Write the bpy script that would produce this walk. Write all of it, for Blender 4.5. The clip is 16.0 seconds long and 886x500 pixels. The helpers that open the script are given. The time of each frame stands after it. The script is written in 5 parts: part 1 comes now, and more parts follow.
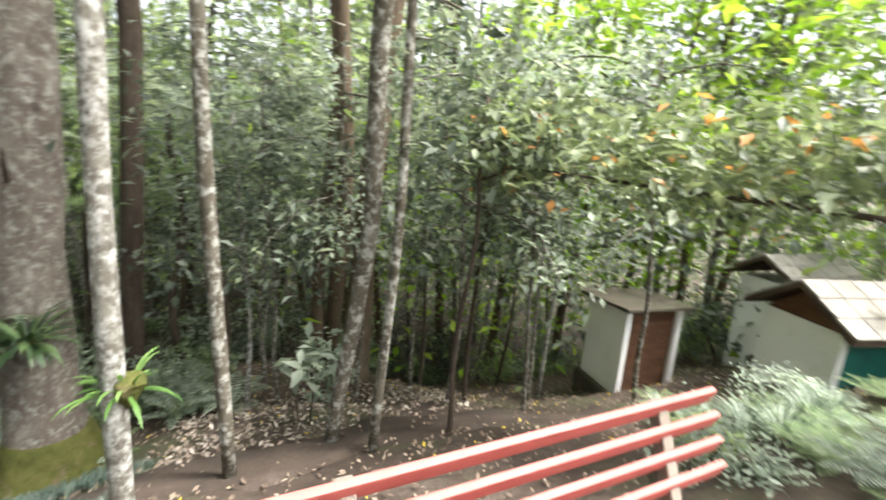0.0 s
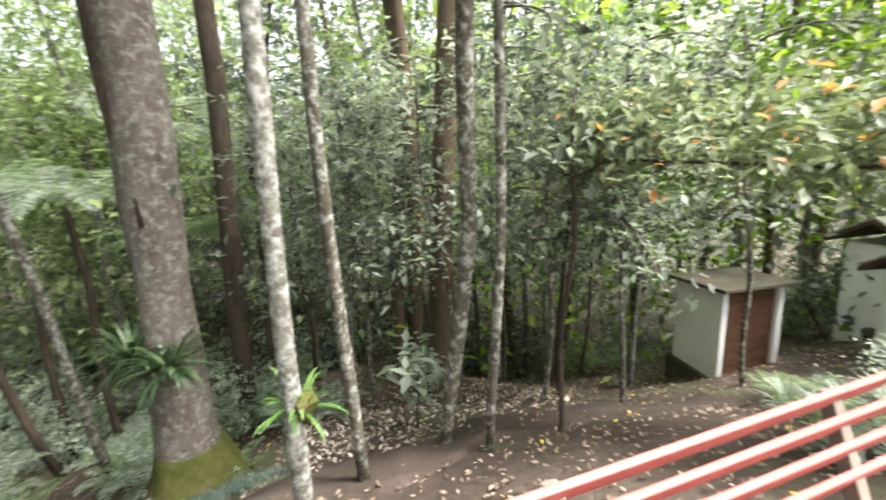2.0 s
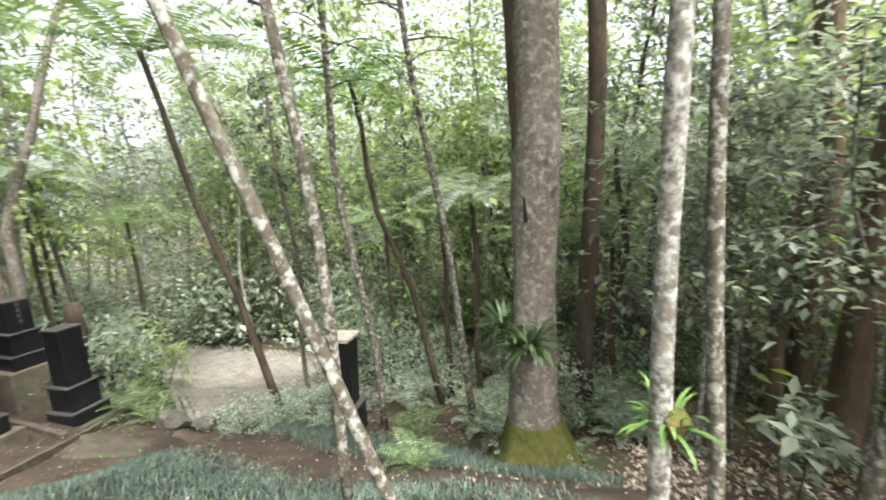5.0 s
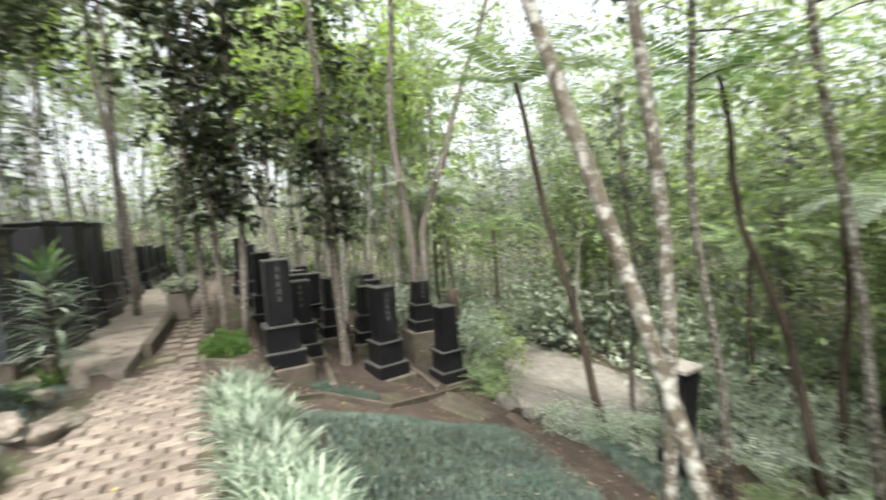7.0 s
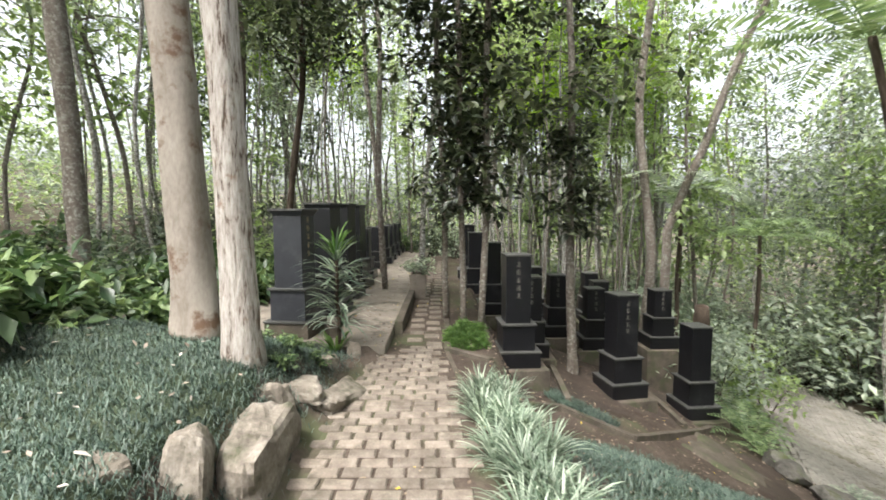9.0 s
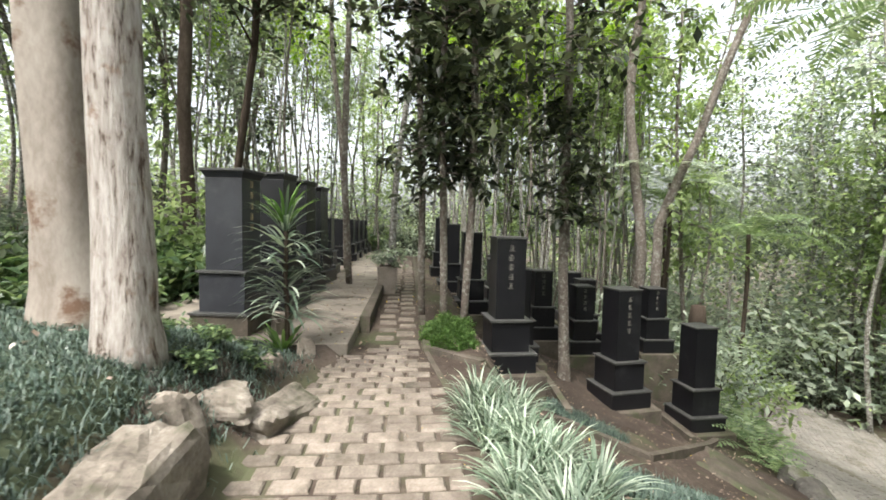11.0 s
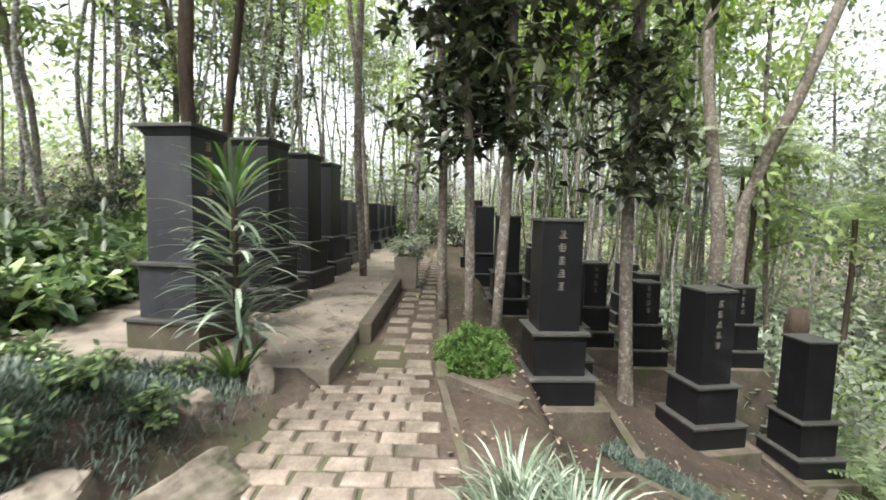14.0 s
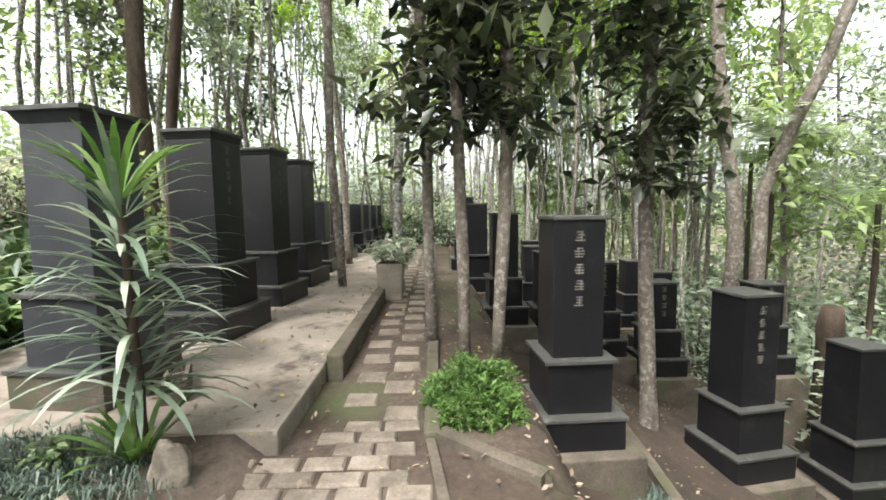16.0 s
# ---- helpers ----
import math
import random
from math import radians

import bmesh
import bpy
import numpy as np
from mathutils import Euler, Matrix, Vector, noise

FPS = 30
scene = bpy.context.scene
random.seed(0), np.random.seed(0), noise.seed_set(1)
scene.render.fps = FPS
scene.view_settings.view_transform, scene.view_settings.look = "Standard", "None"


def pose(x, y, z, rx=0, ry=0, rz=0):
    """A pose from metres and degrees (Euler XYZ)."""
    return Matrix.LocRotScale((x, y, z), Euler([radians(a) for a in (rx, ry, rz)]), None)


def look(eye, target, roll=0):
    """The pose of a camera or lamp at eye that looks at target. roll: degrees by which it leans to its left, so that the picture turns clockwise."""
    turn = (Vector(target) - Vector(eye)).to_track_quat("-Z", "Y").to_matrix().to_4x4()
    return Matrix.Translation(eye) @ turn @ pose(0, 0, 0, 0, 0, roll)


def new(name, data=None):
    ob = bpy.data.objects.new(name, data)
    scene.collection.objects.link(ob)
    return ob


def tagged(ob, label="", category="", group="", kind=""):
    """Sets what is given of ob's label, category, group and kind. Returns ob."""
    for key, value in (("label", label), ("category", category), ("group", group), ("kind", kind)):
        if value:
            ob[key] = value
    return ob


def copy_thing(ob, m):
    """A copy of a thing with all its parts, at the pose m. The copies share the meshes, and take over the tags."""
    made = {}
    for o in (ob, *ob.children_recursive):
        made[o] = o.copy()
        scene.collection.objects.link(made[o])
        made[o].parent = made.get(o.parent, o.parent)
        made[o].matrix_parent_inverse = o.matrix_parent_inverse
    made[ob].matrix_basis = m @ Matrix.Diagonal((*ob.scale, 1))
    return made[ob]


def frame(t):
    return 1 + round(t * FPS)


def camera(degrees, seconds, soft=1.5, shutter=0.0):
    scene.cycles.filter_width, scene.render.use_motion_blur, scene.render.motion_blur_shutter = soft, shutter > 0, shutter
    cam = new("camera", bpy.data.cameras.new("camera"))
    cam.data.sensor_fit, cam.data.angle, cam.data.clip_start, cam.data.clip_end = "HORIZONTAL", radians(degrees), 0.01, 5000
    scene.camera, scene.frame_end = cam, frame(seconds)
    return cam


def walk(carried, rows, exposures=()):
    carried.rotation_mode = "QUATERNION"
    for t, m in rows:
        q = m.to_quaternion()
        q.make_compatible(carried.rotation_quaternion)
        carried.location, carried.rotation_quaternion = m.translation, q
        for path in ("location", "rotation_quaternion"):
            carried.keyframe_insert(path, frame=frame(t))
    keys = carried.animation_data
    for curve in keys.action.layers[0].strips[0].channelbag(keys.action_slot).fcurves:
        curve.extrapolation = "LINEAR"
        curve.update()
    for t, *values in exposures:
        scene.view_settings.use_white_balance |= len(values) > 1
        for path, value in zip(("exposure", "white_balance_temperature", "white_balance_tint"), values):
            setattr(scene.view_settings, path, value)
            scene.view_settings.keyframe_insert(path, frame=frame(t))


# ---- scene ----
cam = camera(91.2, 16.0, soft=1.7, shutter=0.5)
PATH = [
    (0, (-1.309, 0.417, 1.822), (-1.42, 2.365, 1.383), 3.9),
    (0.5, (-1.387, 0.365, 1.873), (-1.206, 2.295, 1.381), 0.3),
    (1, (-1.502, 0.354, 1.891), (-1.311, 2.284, 1.402), -0.1),
    (1.5, (-1.584, 0.337, 1.9), (-1.602, 2.28, 1.426), -3.1),
    (2, (-1.645, 0.318, 1.902), (-1.984, 2.234, 1.441), -3.2),
    (2.5, (-1.684, 0.287, 1.906), (-2.326, 2.127, 1.457), -4.6),
    (3, (-1.718, 0.254, 1.902), (-2.591, 2.0, 1.467), -5.4),
    (3.5, (-1.726, 0.228, 1.916), (-2.725, 1.906, 1.483), -4.7),
    (4, (-1.74, 0.194, 1.923), (-2.928, 1.749, 1.509), -5.0),
    (4.2, (-1.744, 0.184, 1.931), (-3.03, 1.661, 1.525), -5.3),
    (6.3, (-1.916, 0.395, 1.722), (-3.828, 0.946, 1.522), -2.5),
    (6.5, (-1.917, 0.376, 1.724), (-3.867, 0.777, 1.532), -3.1),
    (7, (-1.958, 0.273, 1.743), (-3.941, 0.056, 1.608), -3.6),
    (7.5, (-1.981, 0.032, 1.726), (-3.913, -0.468, 1.601), -3.6),
    (8, (-2.079, -0.239, 1.774), (-3.957, -0.915, 1.642), -0.5),
    (8.5, (-2.26, -0.477, 1.836), (-4.03, -1.396, 1.688), -0.2),
    (9, (-2.351, -0.651, 1.882), (-4.043, -1.706, 1.725), -0.2),
    (9.2, (-2.414, -0.723, 1.859), (-4.097, -1.793, 1.709), -0.3),
    (11.3, (-3.348, -1.431, 1.397), (-5.128, -2.335, 1.276), 1.4),
    (11.5, (-3.399, -1.432, 1.422), (-5.175, -2.34, 1.289), 1.4),
    (12, (-3.513, -1.422, 1.376), (-5.275, -2.357, 1.229), 1.3),
    (12.5, (-3.664, -1.453, 1.401), (-5.408, -2.415, 1.222), 0.6),
    (13, (-3.909, -1.584, 1.391), (-5.592, -2.648, 1.206), 0.3),
    (13.5, (-4.264, -1.841, 1.313), (-5.941, -2.918, 1.146), 2.8),
    (14, (-4.59, -1.974, 1.32), (-6.277, -3.034, 1.144), 1.2),
    (14.5, (-4.893, -2.139, 1.35), (-6.587, -3.187, 1.173), -3.6),
    (15, (-5.09, -2.276, 1.337), (-6.783, -3.328, 1.166), -3.3),
    (15.5, (-5.266, -2.374, 1.33), (-6.972, -3.401, 1.15), -0.6),
    (16, (-5.351, -2.408, 1.34), (-7.059, -3.431, 1.153), -0.7),
]
walk(cam, [(t, look(eye, target, roll)) for t, eye, target, roll in PATH],
     exposures=[(0, 2.32), (4.2, 2.27), (6.3, 2.15), (7.5, 1.98), (9.2, 1.88), (12, 1.92), (14, 2.1), (16, 2.3)])

# ---------------------------------------------------------------- light
world = bpy.data.worlds.new("sky_world")
scene.world = world
world.use_nodes = True
wn = world.node_tree
sky = wn.nodes.new("ShaderNodeTexSky")
sky.sky_type = 'NISHITA'
sky.sun_disc = False
sky.sun_elevation, sky.sun_rotation = radians(60), radians(93)
sky.air_density, sky.dust_density, sky.ozone_density = 1.0, 6.0, 1.0
wn.nodes["Background"].inputs[1].default_value = 0.15
veil = wn.nodes.new("ShaderNodeHueSaturation")
veil.inputs["Saturation"].default_value = 0.3
wn.links.new(sky.outputs[0], veil.inputs["Color"])
wn.links.new(veil.outputs[0], wn.nodes["Background"].inputs[0])
sun = new("sun", bpy.data.lights.new("sun", 'SUN'))
sun.data.energy, sun.data.angle, sun.data.color = 2.0, radians(10), (1.0, 0.97, 0.92)
sun.matrix_world = look((0, 0, 30), (-0.99 * 17, 0.05 * 17, 0))

# ---------------------------------------------------------------- the lie of the land
UX, UY, SX, SY = -0.85, -0.53, -6.92, -4.24     # the paved walk's direction and the corner of the platform beside it


def to_sr(x, y):
    dx, dy = x - SX, y - SY
    return dx * UX + dy * UY, dx * UY - dy * UX


def to_xy(s, r):
    return SX + s * UX + r * UY, SY + s * UY - r * UX


WALK_YAW = math.degrees(math.atan2(UY, UX))


def step(a, b, v):
    t = min(1.0, max(0.0, (v - a) / (b - a)))
    return t * t * (3 - 2 * t)


def land(x, y):
    """Height of the ground."""
    s, r = to_sr(x, y)
    z = 0.42 * (1 - step(-6.4, -3.6, s))
    if r > 1.3:
        q = r - 1.3
        z -= 0.62 * step(-2.6, -0.4, s) * step(0, 0.5, q)
        g = 0.36 + 0.16 * (1 - step(-11, -8.6, s))
        z -= g * (math.sqrt(q * q + 0.16) - 0.4) if q < 9 else g * 8.6 + 0.06 * (q - 9)
    if r < -0.3:
        q = -0.3 - r
        k = 1 - step(-1.5, -0.2, s)
        z += k * (0.62 * step(0, 0.9, q) + 0.12 * max(0, q - 1)) + (1 - k) * (0.13 + 0.14 * max(0, q - 3))
    return z - 0.34 * math.exp(-((x + 4.9) ** 2 + (y - 3.6) ** 2) / 1.1)     # a hollow at the big tree


# ---------------------------------------------------------------- helpers
def mesh_of(name, verts, faces, smooth=False):
    me = bpy.data.meshes.new(name)
    me.from_pydata([tuple(v) for v in verts], [], [tuple(int(i) for i in f) for f in faces])
    if smooth:
        me.polygons.foreach_set("use_smooth", [True] * len(me.polygons))
    me.update()
    return me


def part(name, shape, material, parent=None, label=""):
    """Link a bmesh, a mesh or (verts, faces) as one mesh object."""
    if isinstance(shape, tuple):
        shape = mesh_of(name, *shape)
    elif isinstance(shape, bmesh.types.BMesh):
        bm, shape = shape, bpy.data.meshes.new(name)
        bm.to_mesh(shape)
        bm.free()
    if material and not shape.materials:
        shape.materials.append(material)
    ob = new(name, shape)
    ob.parent = parent
    if label:
        tagged(ob, label)
    return ob


def thing(name, m, label, category, group="", kind=""):
    ob = new(name)
    ob.empty_display_size = 0.1
    ob.matrix_world = m
    return tagged(ob, label, category, group, kind)


def block(w, d, h, at=(0, 0, 0), bevel=0.008, taper=1.0, rz=0.0):
    """A bevelled block standing on at."""
    bm = bmesh.new()
    bmesh.ops.create_cube(bm, size=1)
    for v in bm.verts:
        k = taper if v.co.z > 0 else 1.0
        v.co = Vector((v.co.x * w * k, v.co.y * d * k, (v.co.z + 0.5) * h))
    if bevel:
        bmesh.ops.bevel(bm, geom=bm.edges[:], offset=bevel, segments=2, affect='EDGES', profile=0.6)
    bm.transform(Matrix.Translation(at) @ Matrix.Rotation(radians(rz), 4, 'Z'))
    return bm


def rock_shape(size, seed):
    """An angular boulder: a ball cut by random planes, then worn by noise."""
    g = random.Random(seed * 7 + 1)
    bm = bmesh.new()
    bmesh.ops.create_icosphere(bm, subdivisions=4, radius=0.6)
    planes = [(Vector((g.gauss(0, 1), g.gauss(0, 1), g.gauss(0, 1))).normalized(), g.uniform(0.24, 0.42)) for _ in range(9)]
    o = Vector((seed * 3.1, seed * 1.7, seed * 5.3))
    for v in bm.verts:
        for n, d in planes:
            k = v.co.dot(n) - d
            if k > 0:
                v.co -= n * k * 0.985
        v.co *= 1 + 0.07 * noise.noise(v.co * 5 + o) + 0.035 * noise.noise(v.co * 13 + o)
        v.co = Vector((v.co.x * size[0], v.co.y * size[1], v.co.z * size[2]))
    return bm


def tube(pts, radii, seg=10, rough=0.0, seed=0.0):
    """A tapered tube along pts."""
    pts = [Vector(p) for p in pts]
    verts, faces = [], []
    for i, p in enumerate(pts):
        d = (pts[min(i + 1, len(pts) - 1)] - pts[max(i - 1, 0)]).normalized()
        a = d.cross(Vector((0.3, 1, 0.1))).normalized()
        b = d.cross(a)
        for j in range(seg):
            t = 2 * math.pi * j / seg
            n = a * math.cos(t) + b * math.sin(t)
            k = radii[i] * (1 + rough * noise.noise(n * 1.6 + p * 2.2 + Vector((seed, 0, 0))))
            verts.append(p + n * k)
    for i in range(len(pts) - 1):
        for j in range(seg):
            k = (j + 1) % seg
            faces.append((i * seg + j, i * seg + k, (i + 1) * seg + k, (i + 1) * seg + j))
    faces.append(tuple(range(seg))[::-1])
    faces.append(tuple(range((len(pts) - 1) * seg, len(pts) * seg)))
    return verts, faces


def merged(shapes):
    verts, faces = [], []
    for v, f in shapes:
        o = len(verts)
        verts += list(v)
        faces += [tuple(i + o for i in q) for q in f]
    return verts, faces


def curve_points(p0, p1, n, bend=0.05, seed=0):
    p0, p1 = Vector(p0), Vector(p1)
    L = (p1 - p0).length
    out = []
    for i in range(n + 1):
        t = i / n
        w = Vector((noise.noise(Vector((seed, t * 2.2, 0))), noise.noise(Vector((seed, t * 2.2, 7))), 0)) * L * bend * 1.3 * math.sin(math.pi * t)
        out.append(p0.lerp(p1, t) + w)
    return out


def leaf_mesh(points, size, rng, droop=0.35, width=0.5, fold=0.12, spread=0.35):
    """One folded lance-shaped leaf at each point: two triangles pairs over a midrib."""
    P = np.asarray(points, dtype=float)
    n = len(P)
    az = rng.uniform(0, 2 * np.pi, n)
    el = rng.normal(-droop, 0.45, n)
    d = np.stack([np.cos(az) * np.cos(el), np.sin(az) * np.cos(el), np.sin(el)], 1)
    side = np.stack([-np.sin(az), np.cos(az), rng.normal(0, 0.35, n)], 1)
    side /= np.linalg.norm(side, axis=1)[:, None]
    up = np.cross(d, side)
    L = size * rng.uniform(1 - spread, 1 + spread, n)[:, None]
    W = L * width
    mid = P + d * L * 0.5
    v = np.stack([P, mid + side * W * 0.5 + up * L * fold, P + d * L, mid - side * W * 0.5 + up * L * fold], 1).reshape(-1, 3)
    b = np.arange(n) * 4
    f = np.concatenate([np.stack([b, b + 1, b + 2], 1), np.stack([b, b + 2, b + 3], 1)])
    return v, f


def mesh_np(name, v, f):
    me = bpy.data.meshes.new(name)
    nv, nf = len(v), len(f)
    k = f.shape[1]
    me.vertices.add(nv)
    me.vertices.foreach_set("co", np.ascontiguousarray(v, dtype=np.float32).ravel())
    me.loops.add(nf * k)
    me.loops.foreach_set("vertex_index", np.ascontiguousarray(f, dtype=np.int32).ravel())
    me.polygons.add(nf)
    me.polygons.foreach_set("loop_start", np.arange(0, nf * k, k, dtype=np.int32))
    me.update(calc_edges=True)
    me.validate()
    return me


def clump_points(centre, radius, clumps, per, rng, tight=0.27):
    """Points gathered in uneven clumps inside an ellipsoid."""
    c = rng.normal(0, 1, (clumps, 3))
    c /= np.linalg.norm(c, axis=1)[:, None]
    c *= (rng.uniform(0.15, 1, clumps) ** 0.5)[:, None]
    r = np.array(radius, dtype=float)
    c = c * r + np.array(centre)
    p = c.repeat(per, 0) + rng.normal(0, 1, (clumps * per, 3)) * r.mean() * tight * np.array([1, 1, 0.65])
    return c, p


def strap_leaves(n, length, width, rng, rise=(0.5, 1.3), sag=1.2, base=0.02, segs=5):
    """Arching strap leaves from a crown at the origin."""
    V, F = [], []
    for i in range(n):
        az = rng.uniform(0, 2 * math.pi)
        L = length * rng.uniform(0.65, 1.1)
        el = rng.uniform(*rise)
        p = Vector((math.cos(az) * base, math.sin(az) * base, 0))
        side = Vector((-math.sin(az), math.cos(az), 0))
        o = len(V)
        for j in range(segs + 1):
            t = j / segs
            w = width * (0.55 + 1.2 * t) * (1 - t) ** 0.6 if j < segs else 0.0006
            V += [p - side * w, p + side * w]
            e = el - sag * t * t
            p = p + Vector((math.cos(az) * math.cos(e), math.sin(az) * math.cos(e), math.sin(e))) * (L / segs)
        F += [(o + 2 * j, o + 2 * j + 1, o + 2 * j + 3, o + 2 * j + 2) for j in range(segs)]
    return V, F


def frond(length, rng, az, rise, sag, leaflet=0.16, pairs=26):
    """A feather-shaped fern frond: midrib with leaflets on both sides."""
    V, F = [], []
    p = Vector((0, 0, 0))
    side = Vector((-math.sin(az), math.cos(az), 0))
    spine = []
    for j in range(pairs + 1):
        t = j / pairs
        e = rise - sag * t * t
        spine.append(p.copy())
        p = p + Vector((math.cos(az) * math.cos(e), math.sin(az) * math.cos(e), math.sin(e))) * (length / pairs)
    for j in range(2, pairs + 1):
        t = j / pairs
        q, d = spine[j], (spine[j] - spine[j - 1]).normalized()
        L = leaflet * length * (math.sin(min(1, t * 1.25 + 0.08) * math.pi * 0.62) if t < 0.65 else 1.02 - (t - 0.65) * 2.3)
        L = max(L, 0.02)
        w = length / pairs * 0.44
        for sgn in (-1, 1):
            tip = q + side * sgn * L + d * L * 0.35 - Vector((0, 0, L * rng.uniform(0.05, 0.35)))
            mid = q.lerp(tip, 0.45)
            o = len(V)
            V += [q, mid - d * w, tip, mid + d * w]
            F.append((o, o + 1, o + 2, o + 3))
    for j in range(pairs):
        o = len(V)
        w = side * 0.006 * length
        V += [spine[j] - w, spine[j] + w, spine[j + 1] + w * 0.8, spine[j + 1] - w * 0.8]
        F.append((o, o + 1, o + 2, o + 3))
    return V, F


# ---------------------------------------------------------------- materials
def node_mat(name):
    m = bpy.data.materials.new(name)
    m.use_nodes = True
    nt = m.node_tree
    return m, nt, nt.nodes["Principled BSDF"], nt.nodes["Material Output"]


def noise_node(nt, scale, detail=6, rough=0.6, space="Object"):
    c = nt.nodes.new("ShaderNodeTexCoord")
    n = nt.nodes.new("ShaderNodeTexNoise")
    n.inputs["Scale"].default_value, n.inputs["Detail"].default_value, n.inputs["Roughness"].default_value = scale, detail, rough
    if space == "World":
        g = nt.nodes.new("ShaderNodeNewGeometry")
        nt.links.new(g.outputs["Position"], n.inputs["Vector"])
    else:
        nt.links.new(c.outputs[space], n.inputs["Vector"])
    return n


def ramp(nt, src, stops):
    r = nt.nodes.new("ShaderNodeValToRGB")
    e = r.color_ramp.elements
    while len(e) < len(stops):
        e.new(0.5)
    for k, (p, c) in zip(e, stops):
        k.position, k.color = p, (*c, 1)
    nt.links.new(src, r.inputs[0])
    return r


def mix(nt, fac, a, b, mode='MIX'):
    x = nt.nodes.new("ShaderNodeMix")
    x.data_type, x.blend_type = 'RGBA', mode
    for v, i in ((fac, 0), (a, 6), (b, 7)):
        if isinstance(v, (int, float)):
            x.inputs[i].default_value = v
        elif isinstance(v, tuple):
            x.inputs[i].default_value = (*v, 1)
        else:
            nt.links.new(v, x.inputs[i])
    return x.outputs[2]


def surface(name, stops, scale=4.0, fine=40.0, rough=0.8, bump=0.3, spec=0.3, stain=None, space="Object", piece=0.0, bump_dist=0.01, stretch=None):
    """Two-scale noisy surface. stain: (colour, scale, low, high). piece: brightness change from piece to piece."""
    m, nt, b, out = node_mat(name)
    n1 = noise_node(nt, scale, 5, 0.6, space)
    n2 = noise_node(nt, fine, 8, 0.7, space)
    if stretch:
        for n in (n1, n2):
            mp = nt.nodes.new("ShaderNodeMapping")
            mp.inputs["Scale"].default_value = stretch
            src = n.inputs["Vector"].links[0].from_socket
            nt.links.new(src, mp.inputs["Vector"])
            nt.links.new(mp.outputs[0], n.inputs["Vector"])
    f = mix(nt, 0.42, n1.outputs["Fac"], n2.outputs["Fac"])
    col = ramp(nt, f, stops).outputs[0]
    if stain:
        n3 = noise_node(nt, stain[1], 7, 0.65, space)
        col = mix(nt, ramp(nt, n3.outputs["Fac"], [(stain[2], (0, 0, 0)), (stain[3], (1, 1, 1))]).outputs[0], col, stain[0])
    if piece:
        oi = nt.nodes.new("ShaderNodeObjectInfo")
        k = nt.nodes.new("ShaderNodeMapRange")
        k.inputs["To Min"].default_value, k.inputs["To Max"].default_value = 1 - piece, 1 + piece
        nt.links.new(oi.outputs["Random"], k.inputs["Value"])
        h = nt.nodes.new("ShaderNodeHueSaturation")
        nt.links.new(k.outputs[0], h.inputs["Value"])
        nt.links.new(col, h.inputs["Color"])
        col = h.outputs[0]
    nt.links.new(col, b.inputs["Base Color"])
    rr = nt.nodes.new("ShaderNodeMapRange")
    rr.inputs["To Min"].default_value, rr.inputs["To Max"].default_value = max(0.03, rough - 0.14), min(1, rough + 0.12)
    nt.links.new(n2.outputs["Fac"], rr.inputs["Value"])
    nt.links.new(rr.outputs[0], b.inputs["Roughness"])
    b.inputs["Specular IOR Level"].default_value = spec
    bp = nt.nodes.new("ShaderNodeBump")
    bp.inputs["Strength"].default_value, bp.inputs["Distance"].default_value = bump, bump_dist
    nt.links.new(f, bp.inputs["Height"])
    nt.links.new(bp.outputs[0], b.inputs["Normal"])
    return m


def foliage(name, a, b_col, c, rough=0.5, through_light=0.35, spec=0.35, accent=None):
    """Leaves: colour changes leaf by leaf, light passes through them. accent: (share, colour)."""
    m, nt, b, out = node_mat(name)
    g = nt.nodes.new("ShaderNodeNewGeometry")
    stops = [(0.0, a), (0.5, b_col), (1.0, c)]
    if accent:
        stops = [(0.0, a), (0.5, b_col), (1 - accent[0] - 0.01, c), (1 - accent[0], accent[1])]
    col = ramp(nt, g.outputs["Random Per Island"], stops).outputs[0]
    n = noise_node(nt, 1.1, 3, 0.5, "World")
    h = nt.nodes.new("ShaderNodeHueSaturation")
    k = nt.nodes.new("ShaderNodeMapRange")
    k.inputs["From Min"].default_value, k.inputs["From Max"].default_value = 0.3, 0.7
    k.inputs["To Min"].default_value, k.inputs["To Max"].default_value = 0.7, 1.3
    nt.links.new(n.outputs["Fac"], k.inputs["Value"])
    nt.links.new(k.outputs[0], h.inputs["Value"])
    nt.links.new(col, h.inputs["Color"])
    nt.links.new(h.outputs[0], b.inputs["Base Color"])
    b.inputs["Roughness"].default_value, b.inputs["Specular IOR Level"].default_value = rough, spec
    t = nt.nodes.new("ShaderNodeBsdfTranslucent")
    tc = mix(nt, 1.0, h.outputs[0], (1.3, 1.32, 1.0), 'MULTIPLY')
    nt.links.new(tc, t.inputs["Color"])
    s = nt.nodes.new("ShaderNodeMixShader")
    s.inputs[0].default_value = through_light
    nt.links.new(b.outputs[0], s.inputs[1])
    nt.links.new(t.outputs[0], s.inputs[2])
    nt.links.new(s.outputs[0], out.inputs["Surface"])
    return m


